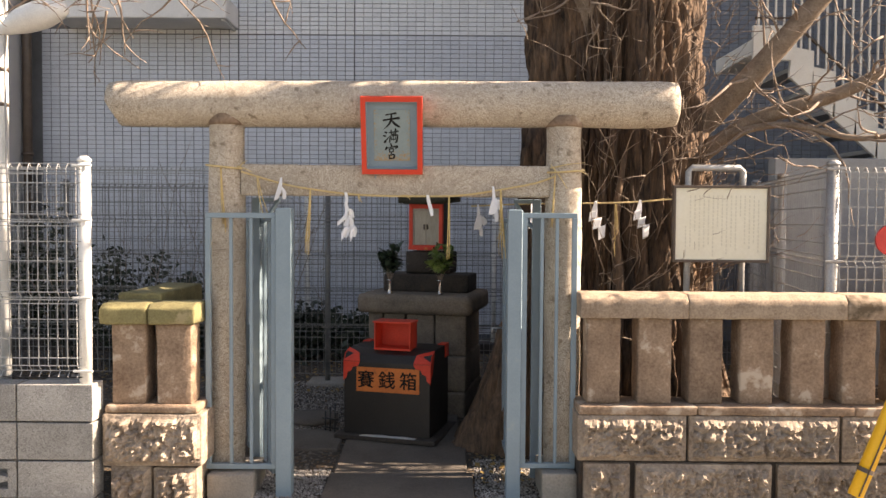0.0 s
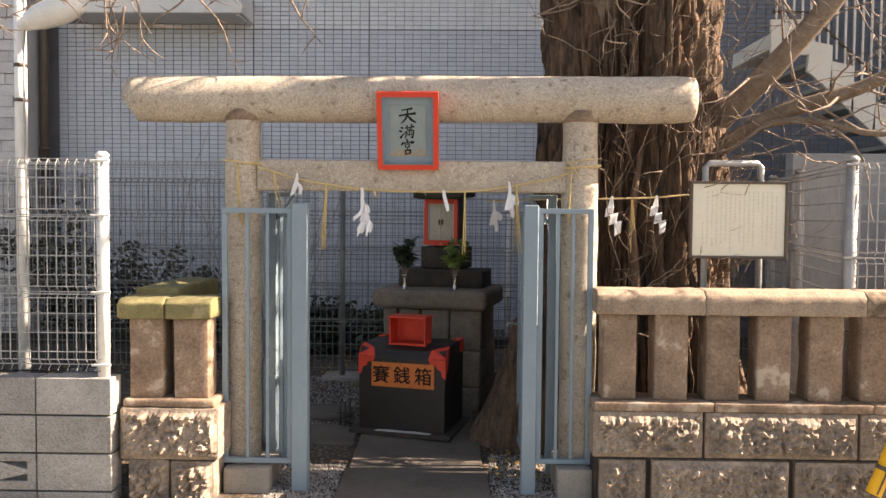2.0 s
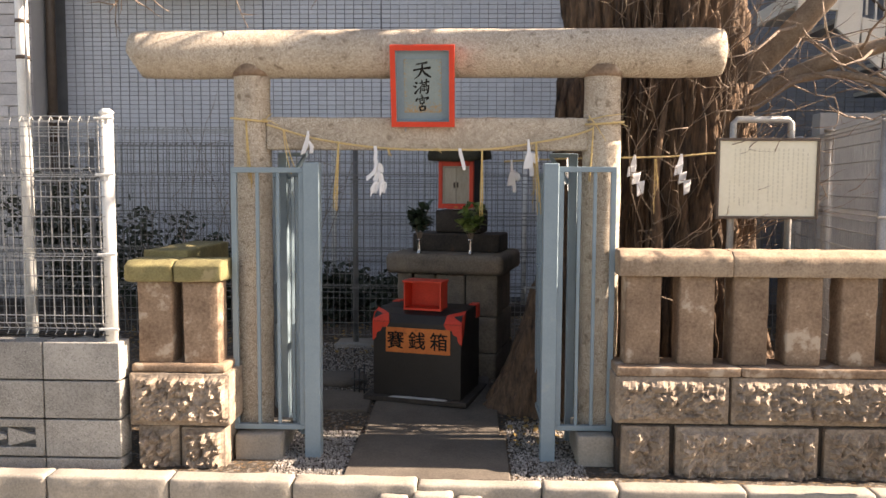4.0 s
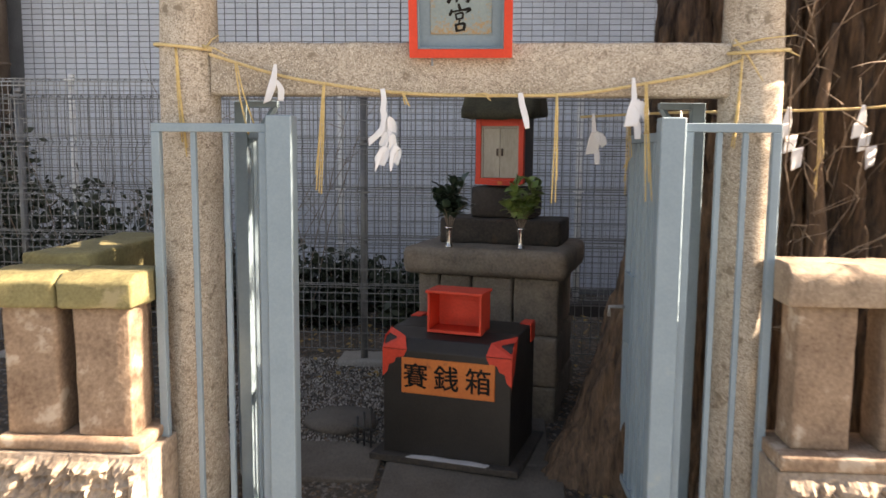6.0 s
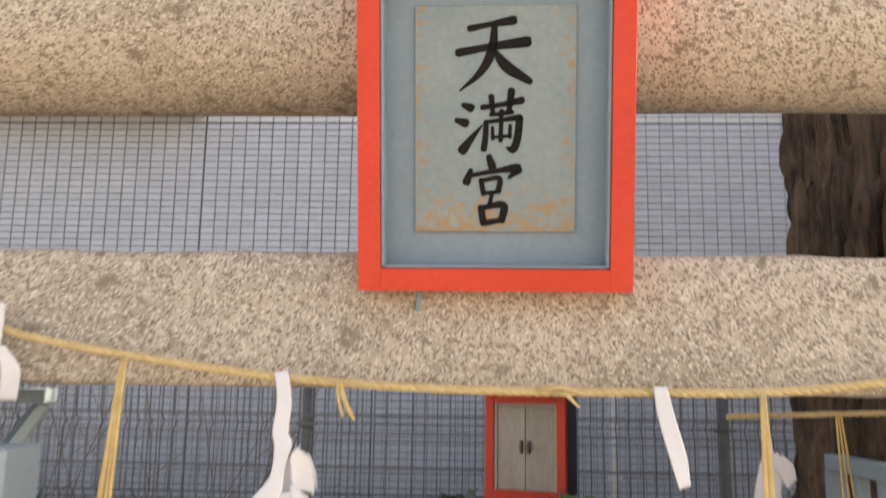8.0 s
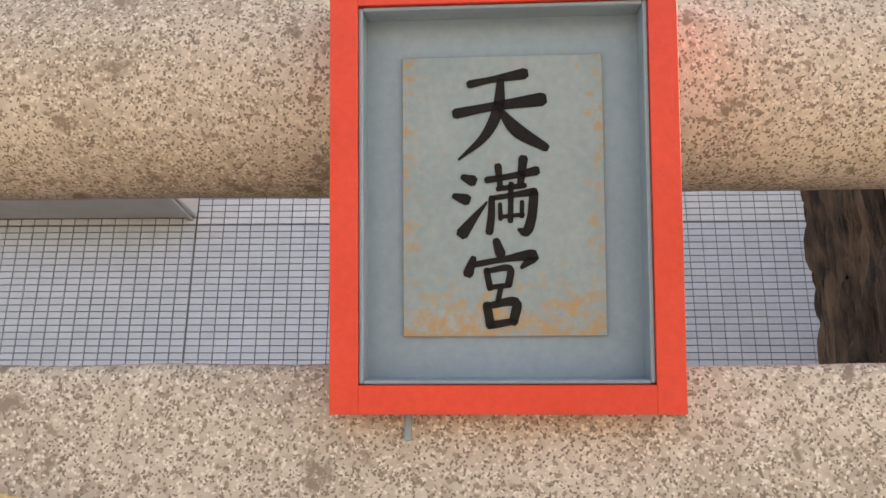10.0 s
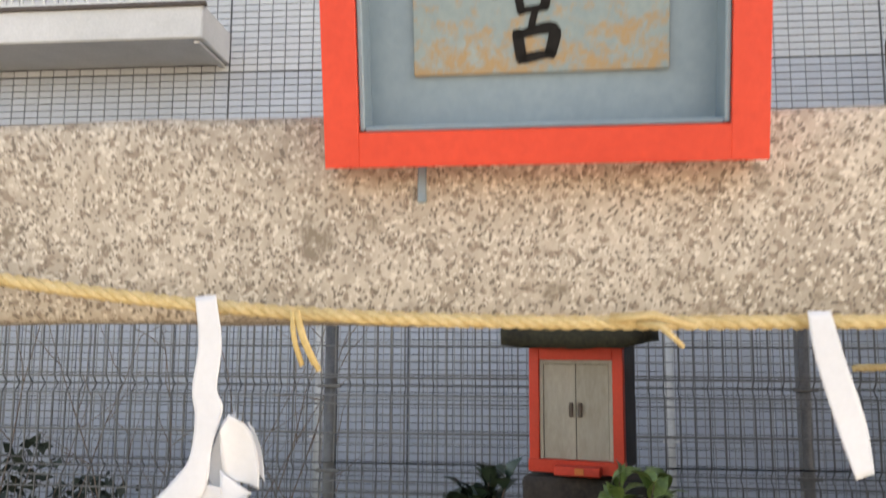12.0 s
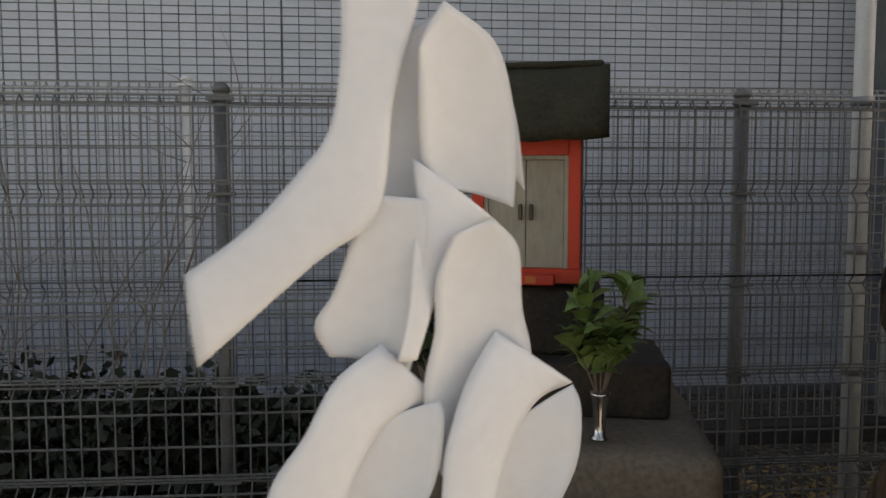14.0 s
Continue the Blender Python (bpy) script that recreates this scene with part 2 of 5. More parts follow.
# ---- building helpers ----
def thing(name, base, label, category, group="", kind="", turn=0.0):
    ob = new(name)
    ob.empty_display_size = 0.1
    ob.matrix_basis = pose(*base, 0, 0, turn)
    return tagged(ob, label, category, group, kind)


def finish(me, mat, smooth):
    me.materials.append(mat)
    if smooth:
        for p in me.polygons:
            p.use_smooth = True
    return me


def part(name, bm, mat, parent=None, label="", smooth=False, local=False):
    """Links a bmesh as one mesh object. Its points are in the world unless local is set, then they are in the parent's frame."""
    bmesh.ops.recalc_face_normals(bm, faces=bm.faces)
    me = bpy.data.meshes.new(name)
    bm.to_mesh(me)
    bm.free()
    ob = new(name, finish(me, mat, smooth))
    if parent:
        ob.parent = parent
        if not local and parent.type == "EMPTY":
            ob.matrix_parent_inverse = parent.matrix_basis.inverted()
    return tagged(ob, label)


def single(name, bm, mat, label, category, group="", kind="", smooth=False):
    return tagged(part(name, bm, mat, None, label, smooth), label, category, group, kind)


def piece(name, me, parent, at, turn=(0, 0, 0)):
    ob = new(name, me)
    ob.parent = parent
    if parent.type == "EMPTY":
        ob.matrix_parent_inverse = parent.matrix_basis.inverted()
    ob.matrix_basis = pose(*at, *turn)
    return ob


def box(x0, x1, y0, y1, z0, z1, bevel=0.004, bm=None, seg=1):
    bm = bm or bmesh.new()
    r = bmesh.ops.create_cube(bm, size=1.0)
    vs = r["verts"]
    for v in vs:
        v.co = Vector(((x0 + x1) / 2 + v.co.x * (x1 - x0), (y0 + y1) / 2 + v.co.y * (y1 - y0), (z0 + z1) / 2 + v.co.z * (z1 - z0)))
    if bevel:
        es = list({e for v in vs for e in v.link_edges})
        bmesh.ops.bevel(bm, geom=es, offset=bevel, segments=seg, affect="EDGES", profile=0.5)
    return bm


def worn_box(x0, x1, y0, y1, z0, z1, bevel=0.012, cut=0.05, rough=0.004, freq=14.0, front=0.0):
    """A stone block: evenly cut up, rounded, with uneven faces; front: depth of a rock-hewn front face."""
    bm = bmesh.new()
    n = [max(3, min(72, int(round((b - a) / cut)) + 2)) for a, b in ((x0, x1), (y0, y1), (z0, z1))]
    lo, size = Vector((x0, y0, z0)), Vector((x1 - x0, y1 - y0, z1 - z0))
    grid = {}

    def along(i, count, length):
        if i in (0, count):
            return length * i / count
        e = min(bevel, length * 0.3)
        return e + (length - 2 * e) * (i - 1) / max(1, count - 2)

    def vert(i, j, k):
        if (i, j, k) not in grid:
            grid[i, j, k] = bm.verts.new(lo + Vector((along(i, n[0], size.x), along(j, n[1], size.y), along(k, n[2], size.z))))
        return grid[i, j, k]

    for a, b, c in ((0, 1, 2), (1, 2, 0), (2, 0, 1)):
        for side in (0, n[c]):
            for i in range(n[a]):
                for j in range(n[b]):
                    q = []
                    for di, dj in ((0, 0), (1, 0), (1, 1), (0, 1)):
                        key = [0, 0, 0]
                        key[a], key[b], key[c] = i + di, j + dj, side
                        q.append(vert(*key))
                    bm.faces.new(q)
    mid, half = lo + size / 2, size / 2
    for v in bm.verts:
        d = v.co - mid
        inner = Vector([max(-h + bevel, min(h - bevel, c)) for c, h in zip(d, half)])
        off = d - inner
        if off.length > 1e-6:
            edge = off.normalized() * bevel
            if sum(abs(o) > 1e-6 for o in off) > 1:
                d = inner + edge
        p = mid + d
        w = noise.noise(p * freq) * rough + noise.noise(p * freq * 3.1) * rough * 0.5
        nrm = off.normalized() if off.length > 1e-6 else Vector((0, 0, 0))
        p = p + nrm * w
        if front and v.co.y < y0 + 1e-4:
            ex = min(v.co.x - x0, x1 - v.co.x, v.co.z - z0, z1 - v.co.z)
            k = max(0.0, min(1.0, (ex - 0.016) / 0.02))
            lump = noise.noise(v.co * 8) * 0.6 + abs(noise.noise(v.co * 19 + Vector((3, 1, 7)))) * 1.4 + abs(noise.noise(v.co * 41)) * 0.8 + noise.noise(v.co * 75) * 0.3
            p.y -= k * front * (0.2 + 0.8 * lump)
        v.co = p
    return bm


def tube(pts, radii, sides=8, bm=None, cap=True):
    """A tapered tube along points."""
    bm = bm or bmesh.new()
    pts = [Vector(p) for p in pts]
    if not isinstance(radii, (list, tuple)):
        radii = [radii] * len(pts)
    rings, ref = [], None
    for i, p in enumerate(pts):
        d = (pts[min(i + 1, len(pts) - 1)] - pts[max(i - 1, 0)]).normalized()
        if ref is None:
            ref = Vector((0, 0, 1)) if abs(d.z) < 0.9 else Vector((1, 0, 0))
        side = d.cross(ref).normalized()
        ref = side.cross(d).normalized()
        rings.append([bm.verts.new(p + (side * math.cos(a) + ref * math.sin(a)) * radii[i]) for a in (2 * math.pi * k / sides for k in range(sides))])
    for a, b in zip(rings, rings[1:]):
        for k in range(sides):
            bm.faces.new((a[k], a[(k + 1) % sides], b[(k + 1) % sides], b[k]))
    if cap:
        bm.faces.new(rings[0][::-1])
        bm.faces.new(rings[-1])
    return bm


def lathe(profile, centre, sides=24, bm=None):
    bm = bm or bmesh.new()
    rings = []
    for r, z in profile:
        rings.append([bm.verts.new((centre[0] + r * math.cos(2 * math.pi * k / sides), centre[1] + r * math.sin(2 * math.pi * k / sides), centre[2] + z)) for k in range(sides)])
    for a, b in zip(rings, rings[1:]):
        for k in range(sides):
            bm.faces.new((a[k], a[(k + 1) % sides], b[(k + 1) % sides], b[k]))
    bm.faces.new(rings[0][::-1])
    bm.faces.new(rings[-1])
    return bm


def bent(points, n=6):
    """A smooth line through points."""
    pts = [Vector(p) for p in points]
    pts = [pts[0] * 2 - pts[1]] + pts + [pts[-1] * 2 - pts[-2]]
    out = []
    for i in range(1, len(pts) - 2):
        a, b, c, d = pts[i - 1:i + 3]
        for k in range(n):
            t = k / n
            out.append(0.5 * (2 * b + (c - a) * t + (2 * a - 5 * b + 4 * c - d) * t * t + (3 * b - a - 3 * c + d) * t ** 3))
    out.append(pts[-2])
    return out


def ribbon(bm, centre, across, n=6, thick=0.0003, curl=(0.0, 0.0)):
    """A strip of paper through centre points with half-width vectors, its cross-section curling from the first to the second amount."""
    c, w = bent(centre, n), bent(across, n)
    rows = []
    for i, (p, q) in enumerate(zip(c, w)):
        d = (c[min(i + 1, len(c) - 1)] - c[max(i - 1, 0)])
        nn = d.cross(q)
        nn = nn.normalized() if nn.length > 1e-9 else Vector((0, 1, 0))
        f = i / (len(c) - 1)
        roll = curl[0] + (curl[1] - curl[0]) * f
        row = []
        for side in (1, -1):
            for k in range(9):
                s = (-1 + k / 4) * side
                if abs(roll) > 0.01:
                    off = q * (math.sin(s * roll) / roll) + nn * q.length * ((1 - math.cos(s * roll)) / roll)
                else:
                    off = q * s
                row.append(bm.verts.new(p + off + nn * thick * side))
        rows.append(row)
    for a, b in zip(rows, rows[1:]):
        for k in range(18):
            bm.faces.new((a[k], a[(k + 1) % 18], b[(k + 1) % 18], b[k]))
    for r in (rows[0], rows[-1]):
        for k in range(8):
            bm.faces.new((r[k], r[k + 1], r[16 - k], r[17 - k]))
    return bm


def lettering(name, body, size, mat, parent, m, bold=0.0, sx=1.0, label=""):
    cu = bpy.data.curves.new(name, "FONT")
    cu.body, cu.size, cu.align_x, cu.align_y, cu.extrude = body, size, "CENTER", "CENTER", 0.0008
    ob = new(name, cu)
    bpy.context.view_layer.update()
    me = bpy.data.meshes.new_from_object(ob.evaluated_get(bpy.context.evaluated_depsgraph_get()))
    bpy.data.objects.remove(ob)
    xs, ys = [v.co.x for v in me.vertices], [v.co.y for v in me.vertices]
    me.transform(Matrix.Translation((-(min(xs) + max(xs)) / 2, -(min(ys) + max(ys)) / 2, 0)))
    grow = size * sx / max(max(xs) - min(xs), max(ys) - min(ys))
    me.transform(m @ Matrix.Diagonal((grow, grow, 1, 1)))
    if bold:
        two = bmesh.new()
        for k in range(8):
            copy = me.copy()
            copy.transform(Matrix.Translation((bold * math.cos(k * 0.785), -0.00004 * k, bold * math.sin(k * 0.785))))
            two.from_mesh(copy)
            bpy.data.meshes.remove(copy)
        two.to_mesh(me)
        two.free()
    me.materials.clear()
    me.materials.append(mat)
    res = new(name, me)
    res.parent = parent
    return tagged(res, label)


def prism(points, push, bm=None):
    """A flat plate: an outline and the way it is pushed to give it thickness."""
    bm = bm or bmesh.new()
    a = [bm.verts.new(p) for p in points]
    b = [bm.verts.new(Vector(p) + Vector(push)) for p in points]
    bm.faces.new(a), bm.faces.new(b[::-1])
    for k in range(len(a)):
        bm.faces.new((a[k], a[(k + 1) % len(a)], b[(k + 1) % len(a)], b[k]))
    return bm


def brush(strokes, unit, origin, bm=None):
    """Brush strokes of varying width on an upright plane: points are (x, down, width)."""
    bm = bm or bmesh.new()
    for s in strokes:
        line = bent([(a * unit, 0, -b * unit) for a, b, w in s], 6)
        wid = [v.x for v in bent([(w * unit / 2, 0, 0) for a, b, w in s], 6)]
        left, right = [], []
        for i, p in enumerate(line):
            d = (line[min(i + 1, len(line) - 1)] - line[max(i - 1, 0)]).normalized()
            n = Vector((-d.z, 0, d.x))
            left.append(p + n * wid[i])
            right.append(p - n * wid[i])
        d0, d1 = (line[0] - line[1]).normalized(), (line[-1] - line[-2]).normalized()
        rows = [(line[0] + d0 * wid[0] * 0.7 + (left[0] - line[0]) * 0.6, line[0] + d0 * wid[0] * 0.7 + (right[0] - line[0]) * 0.6)]
        rows += list(zip(left, right))
        rows.append((line[-1] + d1 * wid[-1] * 0.7 + (left[-1] - line[-1]) * 0.6, line[-1] + d1 * wid[-1] * 0.7 + (right[-1] - line[-1]) * 0.6))
        o = Vector(origin)
        vs = [(bm.verts.new(o + a), bm.verts.new(o + b)) for a, b in rows]
        for a, b in zip(vs, vs[1:]):
            bm.faces.new((a[0], a[1], b[1], b[0]))
    return bm


def joined(name, verts, faces, mat, parent, label="", kind="", smooth=False):
    me = bpy.data.meshes.new(name)
    me.from_pydata(verts, [], faces)
    me.update()
    ob = new(name, finish(me, mat, smooth))
    ob.parent = parent
    if parent and parent.type == "EMPTY":
        ob.matrix_parent_inverse = parent.matrix_basis.inverted()
    return tagged(ob, label, kind=kind)


CUBE_FACES = ((0, 1, 5, 4), (1, 2, 6, 5), (2, 3, 7, 6), (3, 0, 4, 7), (4, 5, 6, 7))


# ---- ground ----
def floor_z(y):
    return max(0.0, min(0.15, (y - 4.95) * 0.066))


def sheet(x0, x1, ys, zf, nx=2):
    bm = bmesh.new()
    rows = [[bm.verts.new((x0 + (x1 - x0) * i / nx, y, zf(y))) for i in range(nx + 1)] for y in ys]
    for a, b in zip(rows, rows[1:]):
        for i in range(nx):
            bm.faces.new((a[i], a[i + 1], b[i + 1], b[i]))
    return bm


single("road", sheet(-200, 200, (-200, 4.30), lambda y: -0.10), ASPHALT, "grey asphalt road in patchy sunlight", "road", kind="structure")
single("ground", sheet(-200, 200, (4.55, 4.9, 5.2, 5.8, 6.4, 7.3, 9.9, 200), floor_z, 4), SOIL, "dark soil with grit and dead leaves", "ground", kind="structure")
gutter = single("gutter", box(-8, 8, 4.14, 4.30, -0.2, -0.092, 0.006), CONCRETE, "concrete gutter slab along the road edge", "gutter", kind="structure")
pavement = single("pavement", box(-8, 8, 4.296, 4.47, -0.25, -0.075, 0.004), CONCRETE, "concrete strip at the foot of the kerb", "pavement", kind="structure")
kerb = thing("kerb", (0, 4.4, -0.1), "row of worn sunlit concrete kerb stones", "kerb", kind="structure")
x = -7.0
k = 0
while x < 7.0:
    L = (0.6, 0.6, 0.6, 0.36, 0.6)[k % 5]
    drop = 0.0 if not -0.5 < x < 0.1 else 0.03
    part("kerb_stone", worn_box(x, x + L - 0.006, 4.45 + drop, 4.57, -0.2, 0.030 - 0.012 * x / 2 - drop * 0.3, 0.014, 0.045, 0.006, 9), CONCRETE, kerb, smooth=True)
    x += L
    k += 1
for xa, L, zt in ((-0.46, 0.14, -0.01), (-0.30, 0.19, 0.0), (-0.09, 0.12, -0.02)):
    part("broken_piece", worn_box(xa, xa + L, 4.40, 4.475, -0.12, zt, 0.014, 0.03, 0.008, 14), CONCRETE, kerb, smooth=True)
path = thing("path", (-0.2, 5.3, 0), "dark concrete approach path of several slabs", "path", kind="structure")
for x0, x1, y0, y1 in ((-0.66, 0.17, 4.57, 5.22), (-0.64, 0.14, 5.23, 5.80), (-0.62, 0.10, 5.81, 6.35), (-1.15, -0.67, 5.62, 6.0)):
    bm = box(x0, x1, y0, y1, -0.1, 0.02, 0.006)
    for v in bm.verts:
        v.co.z += floor_z(v.co.y)
    part("paving_slab", bm, PAVING, path)

# ---- apartment building behind ----
WALL_Y = 9.85
PX, PZ, J = 0.1, 0.05, 0.0045


def tile_wall(parent, x0, x1, z0, z1, y, mat, near=None, name="tile_field", skip=None):
    """Rows of wall tiles, proud of the joints; the ones in the near field are parts of their own."""
    verts, faces = [], []
    tile = bpy.data.meshes.new("tile")
    a, c, d = (PX - J) / 2, (PZ - J) / 2, 0.006
    vs = [(-a, 0, -c), (a, 0, -c), (a, 0, c), (-a, 0, c), (-a + 0.002, -d, -c + 0.002), (a - 0.002, -d, -c + 0.002), (a - 0.002, -d, c - 0.002), (-a + 0.002, -d, c - 0.002)]
    tile.from_pydata(vs, [], CUBE_FACES)
    tile.materials.append(mat)
    px = (x1 - x0) / max(1, round((x1 - x0) / PX))
    for i in range(max(1, int(round((x1 - x0) / PX)))):
        for j in range(int(round((z1 - z0) / PZ))):
            cx, cz = x0 + (i + 0.5) * px, z0 + (j + 0.5) * PZ
            if skip and skip(cx, cz):
                continue
            if near and near[0] < cx < near[1] and near[2] < cz < near[3]:
                piece("tile", tile, parent, (cx, y, cz))
                continue
            n = len(verts)
            verts += [(cx + p, y + q, cz + r) for p, q, r in vs]
            faces += [tuple(n + f for f in face) for face in CUBE_FACES]
    joined(name, verts, faces, mat, parent, kind="stuff")


building = thing("apartment_building", (-1.2, WALL_Y, 0), "apartment building faced with small pale blue tiles", "building", kind="structure")
part("wall", box(-6.2, 2.66, WALL_Y, WALL_Y + 0.3, 0, 16, 0), GROUT, building, "dark joints of the tiled wall")
annex = thing("stair_wall", (4.4, WALL_Y, 0), "wall of blue tiles coloured dark for shade beside the outside stair", "building", kind="structure")
part("wall", box(2.66, 7.0, WALL_Y - 0.4, WALL_Y + 0.3, 0, 9, 0), GROUT, annex)
# out-of-view wall, added to block the sun over the altar and back fence
part("side_wall", box(5.2, 7.0, 6.40, WALL_Y - 0.41, 0, 11, 0), GREY_WALL, annex, "unseen plain grey wall added to keep the sun off the yard")
JOINTS, JOINT_Z = (-4.62, -2.37, -1.05, 2.12, 2.65), 3.60
for a, b in zip(JOINTS, JOINTS[1:]):
    near = (a, b, 2.4, 2.95) if a == -2.37 else (a, a + 1.5, 2.45, 2.95) if a == -1.05 else None
    tile_wall(building, a + 0.004, b - 0.004, 0.2, JOINT_Z, WALL_Y, TILE_BLUE, near)
    tile_wall(building, a + 0.004, b - 0.004, JOINT_Z + 0.008, 6.0, WALL_Y, TILE_PALE, name="upper_tile_field", skip=lambda p, q: p < -2.39 and 3.67 < q < 3.89)
tile_wall(annex, 2.66, 6.4, 0.2, 6.0, WALL_Y - 0.4, TILE_SHADED)
part("downpipe", tube([(-4.66, 9.60, 0), (-4.66, 9.60, 7)], 0.05, 12), BROWN_STEEL, building, "dark brown downpipe", smooth=True)
for z in (0.8, 2.2, 3.6, 5.0):
    part("pipe_clip", tube([(-4.66, 9.60, z), (-4.66, 9.60, z + 0.03)], 0.062, 12), BROWN_STEEL, building, smooth=True)
balcony = part("balcony", box(-4.28, -2.37, 9.33, WALL_Y, 3.66, 3.90, 0.01), WHITE_WALL, building, "white projecting balcony slab")
part("drip_edge", box(-4.30, -2.35, 9.31, 9.35, 3.88, 3.91, 0.003), BROWN_STEEL, balcony)
part("soffit_trim", box(-2.44, -2.40, 9.37, WALL_Y, 3.638, 3.657, 0.002), WHITE_WALL, balcony)
for k in range(24):
    xx = -4.26 + k * 0.078
    part("baluster", box(xx, xx + 0.012, 9.43, 9.445, 3.905, 4.86, 0), WHITE_STEEL, balcony)
for z in (3.96, 4.11, 4.26, 4.41, 4.56, 4.71, 4.84):
    part("rail", box(-4.28, -2.40, 9.418, 9.428, z, z + 0.014, 0), WHITE_STEEL, balcony)

neighbour = thing("neighbour_building", (-5.6, 9.3, 0), "neighbouring building clad in pale split stone", "building", kind="structure")
part("wall", box(-9.0, -4.73, 9.32, 9.7, 0, 8, 0), GREY_WALL, neighbour)
z = 0.0
while z < 5.6:
    x = -7.6 + random.uniform(0, 0.3)
    while x < -4.78:
        L = random.choice((0.3, 0.42, 0.55))
        part("stone", box(x, min(x + L, -4.72) - 0.004, 9.30 - random.uniform(0, 0.035), 9.33, z, z + 0.116, 0.004), PALE_STONE, neighbour)
        x += L
    z += 0.12

# ---- outside stair at the side ----
stair = thing("outside_stair", (3.4, 7.9, 1.0), "cream steel outside stair with barred railing", "stair", kind="structure")
part("landing", box(2.68, 3.06, 7.7, 8.7, 2.98, 3.12, 0.006), CREAM_WALL, stair)
part("landing_end", box(2.66, 3.0, 7.66, 7.70, 2.92, 3.22, 0.004), CREAM_WALL, stair)
for k in range(11):
    xa, za = 3.0 + 0.19 * k, 3.02 - 0.175 * k
    bm = bmesh.new()
    q = [(xa - 0.02, za - 0.24), (xa + 0.19, za - 0.42), (xa + 0.19, za - 0.02), (xa - 0.0, za + 0.02)]
    fr, bk = [bm.verts.new((a, 7.66, b)) for a, b in q], [bm.verts.new((a, 7.70, b)) for a, b in q]
    bm.faces.new(fr), bm.faces.new(bk[::-1])
    for i in range(4):
        bm.faces.new((fr[i], fr[(i + 1) % 4], bk[(i + 1) % 4], bk[i]))
    part("stringer_tooth", bm, CREAM_WALL, stair)
    part("tread", box(xa, xa + 0.24, 7.704, 8.6, za - 0.19, za - 0.15, 0.003), GREY_WALL, stair)
for k in range(30):
    xa = 2.72 + 0.075 * k
    zb = 3.12 - max(0, xa - 3.0) * 0.92
    part("railing_bar", box(xa, xa + 0.016, 7.72, 7.736, zb, zb + 1.25, 0), CREAM_WALL, stair)
part("handrail", tube([(2.7, 7.73, 4.36), (3.0, 7.73, 4.36), (5.0, 7.73, 2.52)], 0.022, 8), CREAM_WALL, stair, smooth=True)
part("lower_rail", tube([(2.7, 7.73, 3.3), (3.0, 7.73, 3.3), (5.0, 7.73, 1.46)], 0.014, 6), BROWN_STEEL, stair, smooth=True)
low_wall = single("side_wall", box(2.75, 7.0, 7.35, 7.5, 0, 2.05, 0.004), GREY_WALL, "plain grey rendered wall below the stair", "wall", kind="structure")
pale_wall = single("pale_side_wall", box(3.05, 7.0, 6.1, 6.2, 0, 1.72, 0.004), WHITE_WALL, "low pale wall behind the mesh fence", "wall", kind="structure")


# ---- mesh fences ----
def wires(a, b, z0, z1, mat, parent, pitch=0.05, rise=0.1, r=0.0018, bends=(), offset=0.0):
    """A welded wire panel between two plan points; bends are heights of folded double wires."""
    a, b = Vector((*a, 0)), Vector((*b, 0))
    L = (b - a).length
    u = (b - a) / L
    nrm = Vector((-u.y, u.x, 0))
    verts, faces = [], []

    def bar(p, q, rr):
        d = (q - p).normalized()
        s = nrm * rr
        o = d.cross(nrm) * rr
        n = len(verts)
        for c in (p, q):
            verts.extend([tuple(c + s + o), tuple(c - s + o), tuple(c - s - o), tuple(c + s - o)])
        for k in range(4):
            faces.append((n + k, n + (k + 1) % 4, n + 4 + (k + 1) % 4, n + 4 + k))

    count = int(L / pitch)
    for i in range(count + 1):
        p = a + u * (i + 0.5) * L / (count + 1) + nrm * offset
        line = [(z0, 0.0)]
        for zb in sorted(bends):
            line += [(zb - 0.03, 0), (zb, 0.028), (zb + 0.03, 0)]
        line += [(z1 - 0.03, 0.0), (z1, 0.022), (z1 - 0.02, 0.04)]
        for (za, oa), (zb, ob_) in zip(line, line[1:]):
            bar(p + nrm * oa + Vector((0, 0, za)), p + nrm * ob_ + Vector((0, 0, zb)), r)
    z = z0
    levels = []
    while z < z1 - 0.05:
        levels.append((z, 0))
        z += rise
    for zb in bends:
        levels += [(zb - 0.03, 0), (zb, 0.028), (zb + 0.03, 0)]
    levels += [(z1 - 0.055, 0), (z1 - 0.03, 0), (z1, 0.022), (z1 - 0.02, 0.04)]
    for z, o in levels:
        q = Vector((0, 0, z)) + nrm * (offset + o + r)
        bar(a + q, b + q, r * 1.15)
    return joined("wire_panel", verts, faces, mat, parent)


